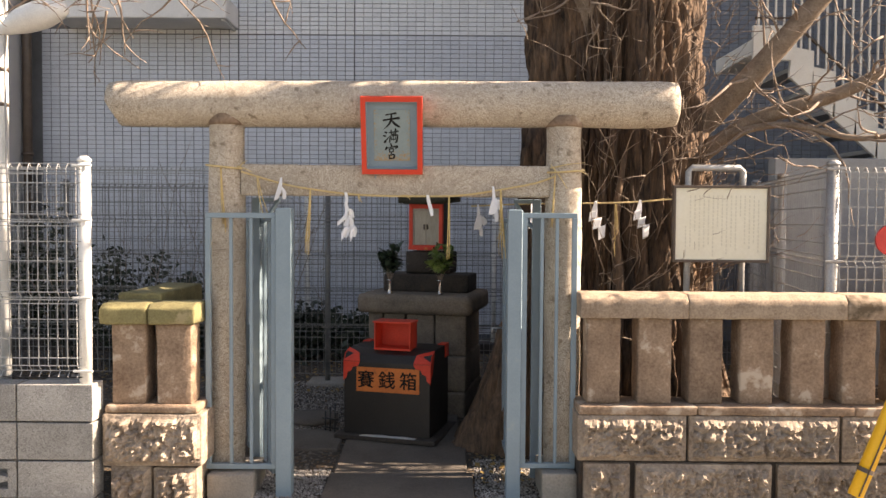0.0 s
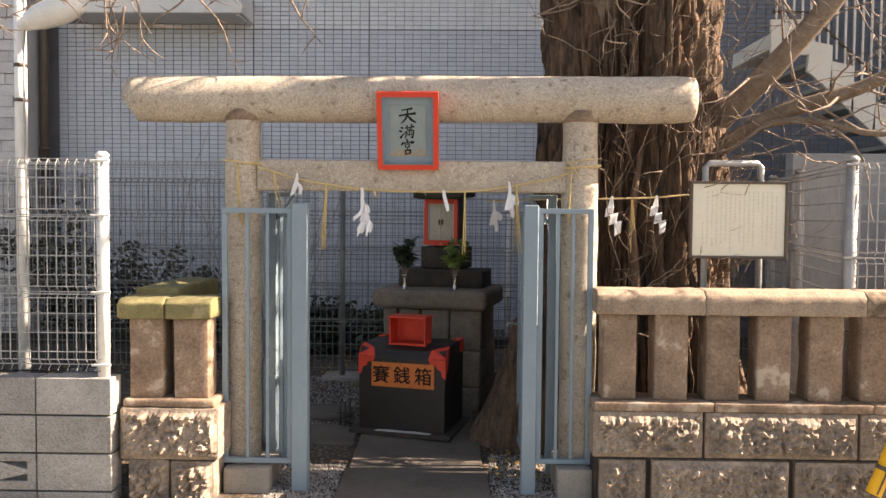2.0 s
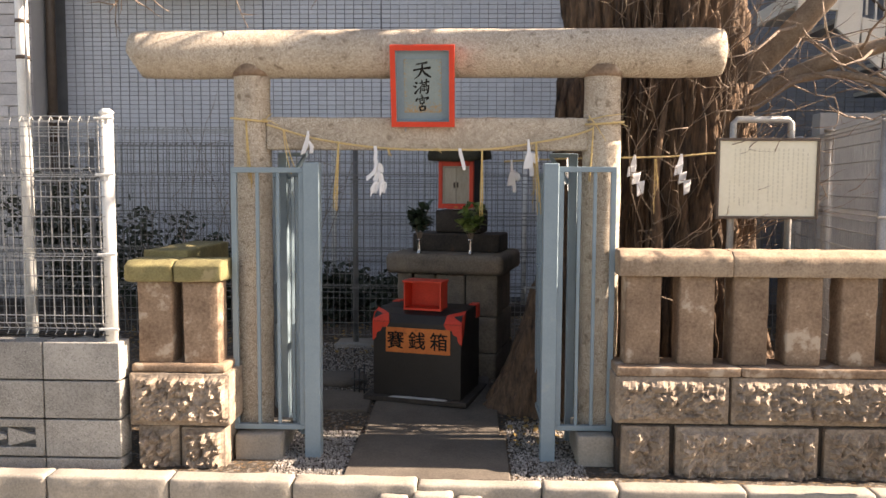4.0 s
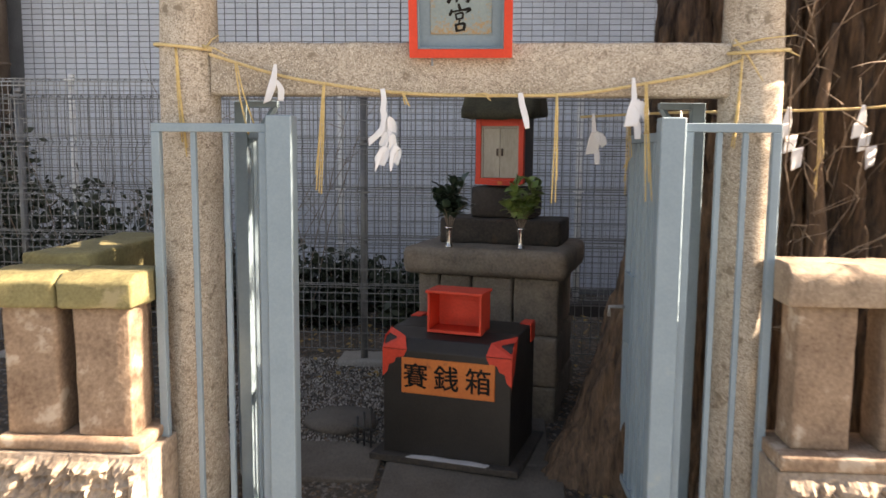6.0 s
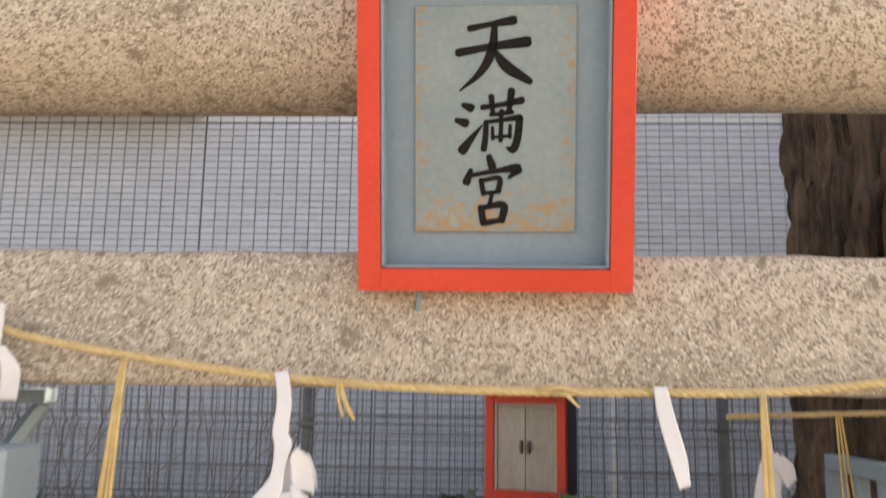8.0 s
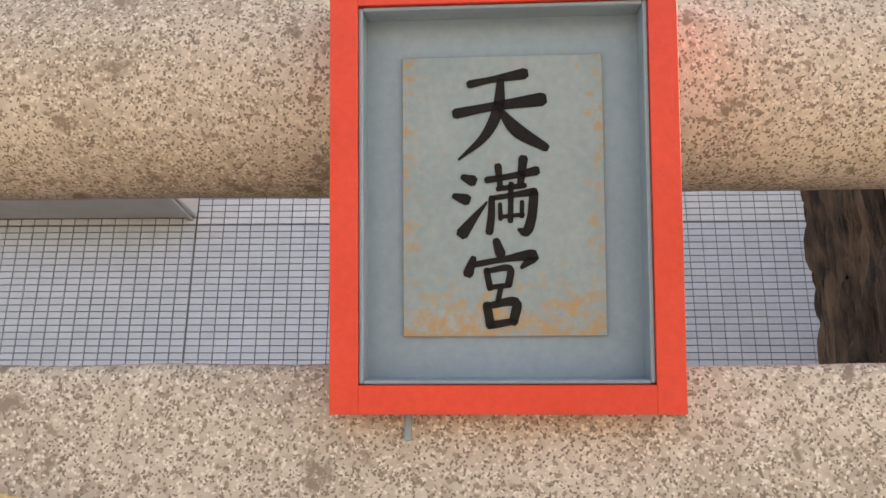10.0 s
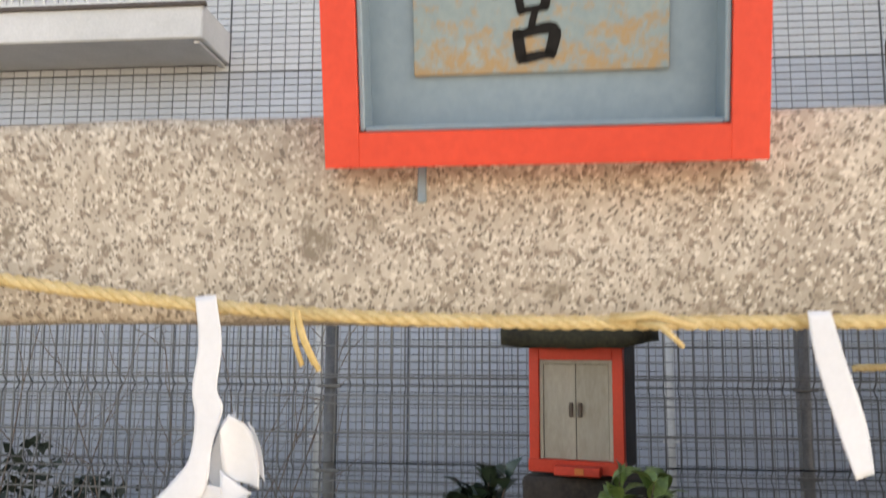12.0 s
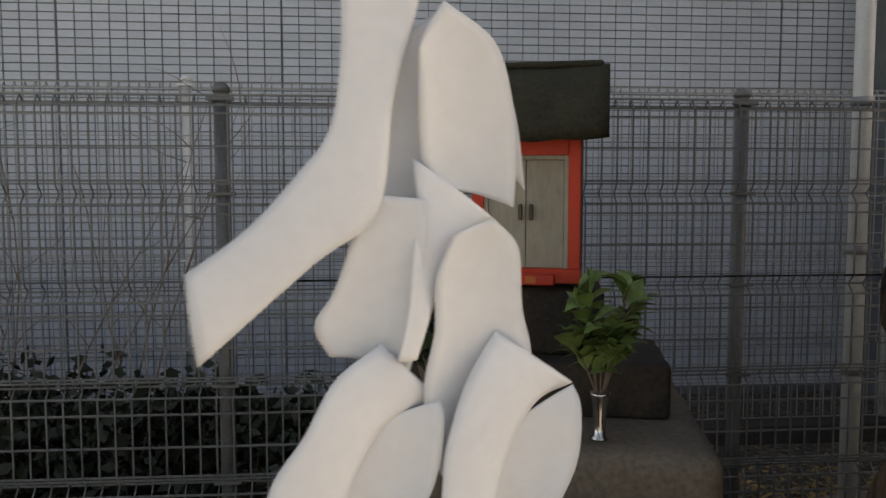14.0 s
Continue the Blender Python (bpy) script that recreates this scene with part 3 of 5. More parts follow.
def fence(name, label, pts, z0, z1, mat, post_mat, radius, bends, base, cap=True, post_low=None, pitch=0.05, rise=0.1, r=0.0024):
    f = thing(name, (pts[0][0], pts[0][1], base), label, "fence", kind="structure")
    for p, q in zip(pts, pts[1:]):
        wires(p, q, z0, z1, mat, f, pitch, rise, r, bends, -0.045)
    for p in pts:
        lo = base if post_low is None else post_low
        post = part("post", tube([(p[0], p[1], lo), (p[0], p[1], z1 + 0.015)], radius, 14), post_mat, f, smooth=True)
        if cap:
            part("post_cap", lathe([(radius + 0.004, 0), (radius + 0.004, 0.012), (radius * 0.6, 0.028)], (p[0], p[1], z1 + 0.012), 14), post_mat, post, smooth=True)
        for zb in (*bends, z1 - 0.01):
            part("clip", box(p[0] - radius - 0.018, p[0] + radius + 0.018, p[1] - radius - 0.008, p[1] - radius + 0.006, zb - 0.006, zb + 0.006, 0.002), post_mat, post)
    return f


fence("mesh_fence", "grey welded wire mesh fence on round posts", [(-4.9, 7.3), (-3.15, 7.28), (-0.970, 7.24), (0.640, 7.24), (2.25, 7.24), (2.55, 7.24)], 0.24, 1.79, GREY_WIRE, GREY_WIRE, 0.023, (0.62, 0.92, 1.21, 1.50), 0.14)
fence("side_mesh_fence", "pale grey wire mesh fence turning the corner", [(2.55, 7.24), (2.38, 6.3), (2.15, 5.06), (3.9, 5.06)], 0.3, 1.82, GALV, GALV, 0.034, (0.9, 1.3), 0.05)
fence("white_mesh_fence", "white wire mesh fence in front of the building", [(-5.6, 8.93), (-3.68, 8.93), (-1.43, 8.93), (0.50, 8.93), (2.3, 8.93)], 0.27, 2.03, GALV, WHITE_STEEL, 0.026, (0.7, 1.15), 0.15)
for xx in (-0.97, 0.64, -3.15):
    single("footing", worn_box(xx - 0.16, xx + 0.16, 7.15, 7.42, 0.05, 0.175, 0.015, 0.05, 0.006), CONCRETE, "square concrete footing of a fence post", "footing", "fence footings", smooth=True)
pole = thing("silver_pole", (1.06, 7.27, 0.14), "bright steel pole standing beside the mesh fence", "pole")
part("shaft", tube([(1.06, 7.27, 0.1), (1.06, 7.27, 3.4)], 0.03, 16), WHITE_STEEL, pole, smooth=True)
for z in (0.9, 1.3, 1.78):
    part("bracket", tube([(1.06, 7.27, z), (1.06, 7.27, z + 0.03)], 0.036, 16), GALV, pole, smooth=True)
single("fence_plinth", worn_box(-5.5, 2.5, 8.80, 9.0, 0.1, 0.25, 0.012, 0.2, 0.004), DARK_STONE, "low concrete plinth under the white fence", "plinth", kind="structure")

# ---- block wall and near fence on the street side ----
block_wall = thing("block_wall", (-3.0, 4.7, -0.1), "grey concrete block wall with dark joints", "wall", kind="structure")
part("core", box(-4.6, -1.83, 4.715, 4.79, -0.1, 0.64, 0), GROUT, block_wall, "recessed mortar joints")
for row in range(4):
    zb = -0.135 + row * 0.2
    for c in range(7):
        x1 = -1.803 - c * 0.398
        x0 = x1 - 0.39
        if row == 1 and c == 1:
            for za, zc in ((zb, zb + 0.045), (zb + 0.15, zb + 0.19)):
                part("vent_block", box(x0, x1, 4.67, 4.80, za, zc, 0.003), BLOCK, block_wall, "vent block with two slots")
            for xa, xb in ((x0, x0 + 0.045), (x1 - 0.045, x1)):
                part("vent_side", box(xa, xb, 4.672, 4.80, zb + 0.044, zb + 0.151, 0), BLOCK, block_wall)
            for xa, xb in ((x0 + 0.044, x0 + 0.19), (x0 + 0.20, x1 - 0.044)):
                part("vent_bar", prism([(xa, 4.674, zb + 0.050), (xb, 4.674, zb + 0.088), (xb, 4.674, zb + 0.106), (xa, 4.674, zb + 0.145)], (0, 0.12, 0)), BLOCK, block_wall)
            continue
        part("block", worn_box(x0, x1, 4.67, 4.80, zb, zb + 0.19, 0.004, 0.1, 0.0012, 20), BLOCK, block_wall)
fence("street_mesh_fence", "white wire mesh fence on the block wall", [(-4.6, 4.73), (-3.2, 4.73), (-1.862, 4.73)], 0.69, 1.79, PALE_WIRE, WHITE_STEEL, 0.032, (0.72, 1.1, 1.5), 0.63, r=0.002, rise=0.1)
lamp = thing("street_lamp", (-2.56, 5.24, 0), "slim white lamp pole with a hooded lamp", "lamp")
part("pole", tube([(-2.56, 5.24, 0), (-2.56, 5.24, 4.2)], 0.034, 14), WHITE_STEEL, lamp, smooth=True)
part("lamp_hood", tube(bent([(-2.54, 5.22, 2.58), (-2.42, 5.18, 2.62), (-2.26, 5.15, 2.66), (-2.13, 5.12, 2.68)], 4), [0.03, 0.04, 0.05, 0.06, 0.07, 0.075, 0.08, 0.08, 0.078, 0.07, 0.06, 0.05, 0.03], 12), WHITE_STEEL, lamp, "worn white lamp hood", smooth=True)
part("cable", tube(bent([(-2.52, 5.2, 4.2), (-2.51, 5.2, 3.0), (-2.52, 5.2, 2.3), (-2.51, 5.2, 1.2)], 5), 0.006, 6), GREY_WALL, lamp, smooth=True)
for z in (2.35, 2.15):
    part("band", tube([(-2.56, 5.24, z), (-2.56, 5.24, z + 0.02)], 0.038, 14), BROWN_STEEL, lamp, smooth=True)


# ---- stone fences beside the gate ----
def baluster_stone(parent, x0, w, y0, z0, z1):
    part("baluster", worn_box(x0, x0 + w, y0, y0 + 0.15, z0, z1, 0.008, 0.045, 0.005, 12), OLD_STONE, parent, smooth=True)


right_fence = thing("stone_fence", (1.7, 4.8, 0), "weathered brown stone fence with square balusters on rock-faced courses", "stone fence")
xs = 0.715
for L in (0.565, 0.83, 0.85):
    bm = worn_box(xs, xs + L - 0.002, 4.77, 4.985, 1.005, 1.132, 0.006, 0.03, 0.003, 16)
    for v in bm.verts:
        if v.co.z > 1.1 and v.co.y < 4.80:
            v.co.z -= 0.022
            v.co.y += 0.006
    part("coping", bm, CAP_STONE, right_fence, smooth=True)
    xs += L
for k in range(8):
    baluster_stone(right_fence, 0.755 + 0.269 * k, 0.176, 4.80, 0.552, 1.006)
xs = 0.705
for L in (0.62, 0.82, 0.75):
    part("ledge", worn_box(xs, xs + L - 0.002, 4.735, 4.985, 0.505, 0.552, 0.006, 0.03, 0.003), OLD_STONE, right_fence, smooth=True)
    xs += L
xs = 0.70
for L in (0.58, 0.80, 0.9):
    part("rock_faced_stone", worn_box(xs, xs + L - 0.012, 4.74, 4.97, 0.262, 0.503, 0.008, 0.0125, 0.002, 12, 0.05), ROUGH_STONE, right_fence)
    xs += L
xs = 0.735
for L in (0.27, 0.74, 0.78, 0.6):
    part("rock_faced_stone", worn_box(xs, xs + L - 0.03, 4.73, 4.97, -0.05, 0.25, 0.008, 0.0125, 0.002, 12, 0.05), ROUGH_STONE, right_fence)
    xs += L
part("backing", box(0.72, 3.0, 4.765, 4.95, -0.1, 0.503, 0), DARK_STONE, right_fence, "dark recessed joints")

left_fence = thing("stone_fence", (-1.54, 4.8, 0), "short stone fence end with a moss-covered coping", "stone fence")
for a, b in ((-1.805, -1.555), (-1.552, -1.302)):
    bm = worn_box(a, b, 4.75, 4.99, 0.956, 1.066, 0.012, 0.035, 0.005, 14)
    for v in bm.verts:
        if v.co.z > 1.04 and v.co.y < 4.79:
            v.co.z -= 0.02
    part("coping", bm, MOSS_STONE, left_fence, smooth=True)
bm = worn_box(-1.80, -1.56, 4.99, 5.75, 0.965, 1.10, 0.012, 0.05, 0.005, 14)
part("return_coping", bm, MOSS_STONE, left_fence, smooth=True)
baluster_stone(left_fence, -1.75, 0.178, 4.785, 0.53, 0.957)
baluster_stone(left_fence, -1.515, 0.186, 4.785, 0.53, 0.957)
for yy in (5.12, 5.42):
    part("return_baluster", worn_box(-1.76, -1.60, yy, yy + 0.16, 0.1, 0.965, 0.008, 0.06, 0.004), OLD_STONE, left_fence, smooth=True)
part("ledge", worn_box(-1.775, -1.285, 4.745, 4.985, 0.49, 0.532, 0.012, 0.04, 0.004), OLD_STONE, left_fence, smooth=True)
part("rock_faced_stone", worn_box(-1.785, -1.262, 4.735, 4.985, 0.215, 0.488, 0.01, 0.0125, 0.003, 12, 0.055), ROUGH_STONE, left_fence)
part("rock_faced_stone", worn_box(-1.745, -1.53, 4.745, 4.985, -0.05, 0.212, 0.01, 0.0125, 0.003, 12, 0.055), ROUGH_STONE, left_fence)
part("rock_faced_stone", worn_box(-1.522, -1.290, 4.745, 4.985, -0.05, 0.205, 0.01, 0.0125, 0.003, 12, 0.055), ROUGH_STONE, left_fence)
single("step_stone", worn_box(-1.275, -1.03, 4.86, 5.2, -0.05, 0.135, 0.01, 0.05, 0.004), CONCRETE, "plain concrete stone beneath the side panel", "stone", smooth=True)
single("step_stone", worn_box(0.53, 0.72, 4.84, 5.2, -0.05, 0.16, 0.01, 0.05, 0.004), CONCRETE, "plain concrete stone beneath the side panel", "stone", smooth=True)

# ---- torii ----
torii = thing("torii", (-0.29, 5.1, 0), "plain granite torii with a round top beam", "torii")
bm = bmesh.new()
rings = []
N, S = 60, 40
for i in range(N + 1):
    xk = -1.855 + 3.13 * i / N
    zc, R = 2.148 + 0.014 * i / N, 0.128
    end = min(i, N - i)
    s = (0.93, 0.98)[end] if end < 2 else 1.0
    ring = []
    for k in range(S):
        a = 2 * math.pi * k / S
        d = Vector((0, math.cos(a), math.sin(a)))
        p = Vector((xk, 5.085, zc))
        w = noise.noise(Vector((xk * 2.5, d.y * 2, d.z * 2))) * 0.004 + noise.noise(Vector((xk * 14, d.y * 3, d.z * 3))) * 0.0018
        q = p + d * (R * s + w)
        if xk < -1.7 and d.z < 0:
            q.x += (0.02 if end == 0 else 0.0) * -d.z * 3
        ring.append(bm.verts.new(q))
    rings.append(ring)
for a, b in zip(rings, rings[1:]):
    for k in range(S):
        bm.faces.new((a[k], a[(k + 1) % S], b[(k + 1) % S], b[k]))
bm.faces.new(rings[0][::-1]), bm.faces.new(rings[-1])
part("top_beam", bm, GRANITE, torii, smooth=True)
part("tie_beam", worn_box(-1.13, 0.58, 5.012, 5.105, 1.642, 1.814, 0.012, 0.04, 0.003, 9), GRANITE, torii, smooth=True)
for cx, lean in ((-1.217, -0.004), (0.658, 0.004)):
    bm = bmesh.new()
    rings = []
    for i in range(31):
        zz = -0.05 + 2.14 * i / 30
        rr = 0.101 + 0.002 * math.sin(i * 1.3) - (0.004 if i > 24 else 0)
        ring = []
        for k in range(32):
            a = 2 * math.pi * k / 32
            w = noise.noise(Vector((cx + math.cos(a), math.sin(a), zz * 3))) * 0.004
            ring.append(bm.verts.new((cx + lean * (1 - zz / 2) + (rr + w) * math.cos(a), 5.075 + (rr + w) * math.sin(a), zz)))
        rings.append(ring)
    for a, b in zip(rings, rings[1:]):
        for k in range(32):
            bm.faces.new((a[k], a[(k + 1) % 32], b[(k + 1) % 32], b[k]))
    part("pillar", bm, GRANITE, torii, smooth=True)
    # dark stone ring stands in for shade and grime under the beam
    part("joint_ring", lathe([(0.1035, 0.0), (0.1045, 0.02), (0.1045, 0.06)], (cx, 5.075, 2.028), 32), OLD_STONE, torii, "dark ring for shade and grime at the joint under the top beam", smooth=True)

part("paint_drip", box(-0.387, -0.380, 5.009, 5.014, 1.738, 1.768, 0.001), BLUE_PAINT, torii, "small blue-grey paint run")

# ---- name plaque ----
plaque = new("plaque")
lean = math.degrees(math.atan2(0.092, 0.391))
plaque.matrix_basis = Matrix.Translation((-0.290, 4.978, 1.760)) @ Euler((radians(lean), 0, radians(-1.2))).to_matrix().to_4x4()
tagged(plaque, "vermilion-framed blue-grey shrine plaque with black characters", "plaque")
W, Hh = 0.1655, 0.418
for nm, a, b, c, d in (("frame_side", -W, -W + 0.027, 0, Hh), ("frame_side", W - 0.027, W, 0, Hh), ("frame_rail", -W + 0.027, W - 0.027, 0, 0.027), ("frame_rail", -W + 0.027, W - 0.027, Hh - 0.027, Hh)):
    part(nm, box(a, b, 0, 0.060, c, d, 0.0004), RED_PAINT, plaque, "vermilion frame board", local=True)
for nm, a, b, c, d in (("inner_side", -W + 0.0272, -W + 0.0315, 0.028, Hh - 0.028), ("inner_side", W - 0.0315, W - 0.0272, 0.028, Hh - 0.028), ("inner_rail", -W + 0.0315, W - 0.0315, 0.0275, 0.0315), ("inner_rail", -W + 0.0315, W - 0.0315, Hh - 0.0315, Hh - 0.0275)):
    part(nm, box(a, b, 0.004, 0.056, c, d, 0.001), BLUE_PAINT, plaque, "blue-grey inner edge", local=True)
part("back_board", box(-W + 0.028, W - 0.028, 0.034, 0.050, 0.028, Hh - 0.028, 0.001), BLUE_PAINT, plaque, "blue-grey back board", local=True)
panel = part("panel", box(-0.0985, 0.0985, 0.0295, 0.0335, 0.071, 0.347, 0.0006), PANEL_PAINT, plaque, "blue-grey panel with rust-coloured stains", local=True)
# the three brushed characters 天, 満, 宮, stroke by stroke
TEN = [[(838, 58, 16), (880, 50, 13), (940, 40, 22)], [(812, 113, 20), (880, 101, 17), (972, 89, 26)], [(896, 52, 14), (890, 108, 22), (864, 158, 17), (816, 200, 4)], [(893, 106, 10), (925, 146, 26), (978, 180, 16)]]
MAN = [[(824, 233, 12), (842, 240, 22)], [(808, 268, 12), (830, 275, 22)], [(822, 338, 24), (842, 312, 15), (868, 280, 4)], [(868, 239, 13), (915, 232, 12), (960, 223, 18)], [(889, 213, 14), (893, 252, 11)], [(936, 200, 18), (930, 250, 12)],
       [(888, 256, 10), (938, 250, 11)], [(877, 272, 12), (876, 305, 14), (872, 336, 15)], [(878, 273, 10), (920, 267, 11), (956, 262, 16)], [(955, 264, 17), (950, 310, 18), (940, 336, 18), (926, 332, 7)], [(913, 246, 10), (911, 316, 11)], [(892, 284, 8), (893, 312, 9)], [(892, 308, 8), (935, 304, 8)], [(933, 280, 8), (932, 308, 9)]]
KYU = [[(884, 352, 14), (892, 376, 20)], [(842, 384, 12), (832, 412, 20)], [(842, 396, 12), (900, 386, 12), (952, 380, 22), (930, 402, 7)], [(866, 406, 12), (872, 440, 12)], [(868, 408, 10), (908, 403, 13), (906, 434, 14)], [(872, 438, 10), (908, 434, 10)],
       [(892, 438, 10), (886, 464, 10)], [(866, 470, 16), (872, 508, 17)], [(868, 472, 12), (918, 465, 18), (914, 502, 17)], [(875, 507, 15), (915, 500, 12)]]
for strokes in (TEN, MAN, KYU):
    part("character", brush(strokes, 0.000528, (-898 * 0.000528, 0.0287, 0.075 + 520 * 0.000528)), INK, panel, "black brushed character", local=True)

# ---- gate ----
gate = thing("gate", (-0.25, 4.92, 0), "blue-grey painted steel gate posts and side panels", "gate")


def bars(parent, p, q, z0, z1, count, frame_w=0.028, bar_w=0.018, name="bar"):
    """A framed panel of upright bars between two plan points."""
    p, q = Vector((*p, 0)), Vector((*q, 0))
    L = (q - p).length
    ang = math.degrees(math.atan2((q - p).y, (q - p).x))
    m = pose(p.x, p.y, 0, 0, 0, ang)

    def put(nm, a, b, w, za, zb):
        bm = box(a, b, -w / 2, w / 2, za, zb, 0.002)
        bmesh.ops.transform(bm, matrix=m, verts=bm.verts)
        part(nm, bm, BLUE_PAINT, parent)

    put("top_rail", 0, L, frame_w, z1 - frame_w, z1)
    put("bottom_rail", 0, L, frame_w, z0, z0 + frame_w)
    put("stile", 0, frame_w, frame_w + 0.002, z0 + frame_w, z1 - frame_w)
    put("stile", L - frame_w, L, frame_w + 0.002, z0 + frame_w, z1 - frame_w)
    for k in range(count):
        c = frame_w + (L - 2 * frame_w) * (k + 1) / (count + 1)
        put(name, c - bar_w / 2, c + bar_w / 2, bar_w, z0 + frame_w, z1 - frame_w)
    return put, L


for a, b in ((-0.911, -0.825), (0.340, 0.418)):
    part("post", box(a, b, 4.895, 4.975, -0.05, 1.572, 0.004), BLUE_PAINT, gate)
bars(gate, (-1.295, 4.93), (-0.911, 4.93), 0.148, 1.545, 2)
bars(gate, (0.418, 4.93), (0.716, 4.93), 0.165, 1.555, 2)
# portal frame close behind the tie beam
for a, b in ((-1.112, -1.065), (0.505, 0.552)):
    part("portal_post", box(a, b, 5.21, 5.255, 0.0, 1.635, 0.003), BLUE_PAINT, gate)
for a, b in ((-1.065, -0.955), (0.505, 0.395)):
    part("portal_rail", box(min(a, b), max(a, b), 5.215, 5.25, 1.612, 1.635, 0.002), BLUE_PAINT, gate)
    part("brace", tube([(a, 5.232, 1.47), (a + (b - a) * 0.9, 5.232, 1.613)], 0.013, 6), BLUE_PAINT, gate)
left_leaf = thing("gate_leaf", (-0.93, 4.99, 0.1), "blue-grey barred gate leaf standing open inward", "gate", "gate leaves")
put, L = bars(left_leaf, (-0.935, 4.995), (-1.215, 5.56), 0.10, 1.53, 5, 0.03, 0.018)
put("lock_plate", L - 0.14, L - 0.02, 0.036, 0.62, 0.86)
right_leaf = thing("gate_leaf", (0.40, 4.99, 0.1), "blue-grey barred gate leaf standing open inward", "gate", "gate leaves")
put, L = bars(right_leaf, (0.392, 4.995), (0.382, 5.66), 0.10, 1.53, 6, 0.03, 0.022)
put("lock_plate", L - 0.17, L - 0.02, 0.036, 0.70, 0.98)
part("latch", tube([(0.36, 5.60, 0.84), (0.30, 5.60, 0.84), (0.30, 5.60, 0.80)], 0.008, 6), GALV, right_leaf, smooth=True)

# ---- straw rope and paper streamers ----


def rope(name, pts, r, label, turns=190, parent=None, strands=3):
    """Twisted strands along a line."""
    line = bent(pts, 14)
    seg = [0.0]
    for a, b in zip(line, line[1:]):
        seg.append(seg[-1] + (b - a).length)
    root = parent or thing(name, tuple(pts[0]), label, "rope")
    fine = []
    steps = int(seg[-1] / 0.0045)
    j = 0
    for i in range(steps + 1):
        s = seg[-1] * i / steps
        while j < len(seg) - 2 and seg[j + 1] < s:
            j += 1
        f = (s - seg[j]) / max(seg[j + 1] - seg[j], 1e-6)
        fine.append((line[j].lerp(line[j + 1], f), s))
    for k in range(strands):
        out = []
        for p, s in fine:
            a = s * turns + 2 * math.pi * k / strands
            out.append(p + Vector((0, math.cos(a), math.sin(a))) * r * 0.55)
        part("strand", tube(out, r * 0.62, 6), ROPE, root, smooth=True)
    return root


main_pts = [(-1.12, 4.99, 1.772), (-0.90, 4.99, 1.708), (-0.735, 4.99, 1.678), (-0.53, 4.99, 1.653), (-0.33, 4.99, 1.643), (-0.09, 4.99, 1.643), (0.03, 4.99, 1.645), (0.155, 4.99, 1.657), (0.305, 4.99, 1.682), (0.49, 4.99, 1.718), (0.60, 4.985, 1.755)]
main_rope = rope("straw_rope", main_pts, 0.0052, "twisted yellow straw rope sagging before the torii beam")
for cx, zc in ((-1.217, 1.80), (0.658, 1.79)):
    loop = [(cx + 0.113 * math.cos(a), 5.075 + 0.113 * math.sin(a), zc + 0.012 * math.sin(a * 1.0 + cx)) for a in (2 * math.pi * k / 24 for k in range(25))]
    part("loop", tube(loop, 0.006, 6), ROPE, main_rope, "straw tied round the pillar", smooth=True)
for a, b in (((-1.14, 4.985, 1.80), (-1.05, 4.97, 1.765)), ((-1.13, 4.985, 1.79), (-1.08, 4.97, 1.83)), ((0.575, 4.985, 1.82), (0.665, 4.975, 1.69)), ((0.57, 4.985, 1.80), (0.76, 4.97, 1.83)), ((0.70, 4.985, 1.79), (0.775, 4.97, 1.765)), ((-0.24, 4.985, 1.645), (-0.18, 4.975, 1.638)), ((-0.22, 4.985, 1.642), (-0.19, 4.972, 1.624))):
    part("loose_end", tube([a, tuple((Vector(a) + Vector(b)) / 2 + Vector((0, -0.004, 0.006))), b], [0.004, 0.003, 0.0015], 5), ROPE, main_rope, smooth=True)
rng = random.Random(5)
for xx, zz, L, n, drift in ((-1.225, 1.79, 0.36, 5, 0.02), (-1.025, 1.742, 0.26, 4, 0.05), (-0.735, 1.676, 0.36, 6, -0.02), (-0.474, 1.650, 0.055, 3, 0.012), (0.020, 1.644, 0.37, 4, -0.005), (0.302, 1.68, 0.38, 5, 0.02), (0.60, 1.77, 0.30, 4, -0.01)):
    bm = bmesh.new()
    for k in range(n):
        ln = L * rng.uniform(0.72, 1.0)
        o = rng.uniform(-0.008, 0.008)
        yb = 4.972
        tube(bent([(xx + o * 0.4, yb, zz), (xx + o + drift * 0.4, yb - 0.004, zz - ln * 0.5), (xx + o * 1.6 + drift, yb + rng.uniform(-0.004, 0.004), zz - ln)], 4), [0.0022] * 9, 5, bm)
    part("tassel", bm, STRAW, main_rope, "loose straw strands hanging from the rope", smooth=True)


def streamer(at, shape, scale=1.0, turn=0.0, group="streamers on the rope"):
    """Folded paper strips: shape is a list of (centre points, half-width vectors) in centimetres about the knot."""
    root = thing("paper_streamer", at, "folded white paper streamer hanging from the straw rope", "streamer", group, turn=turn)
    for centre, across, *curl in shape:
        bm = ribbon(bmesh.new(), [Vector(p) * 0.01 * scale for p in centre], [Vector(p) * 0.01 * scale for p in across], 7, curl=curl[0] if curl else (0.0, 0.15))
        part("paper_strip", bm, PAPER, root, smooth=True, local=True)
    return root


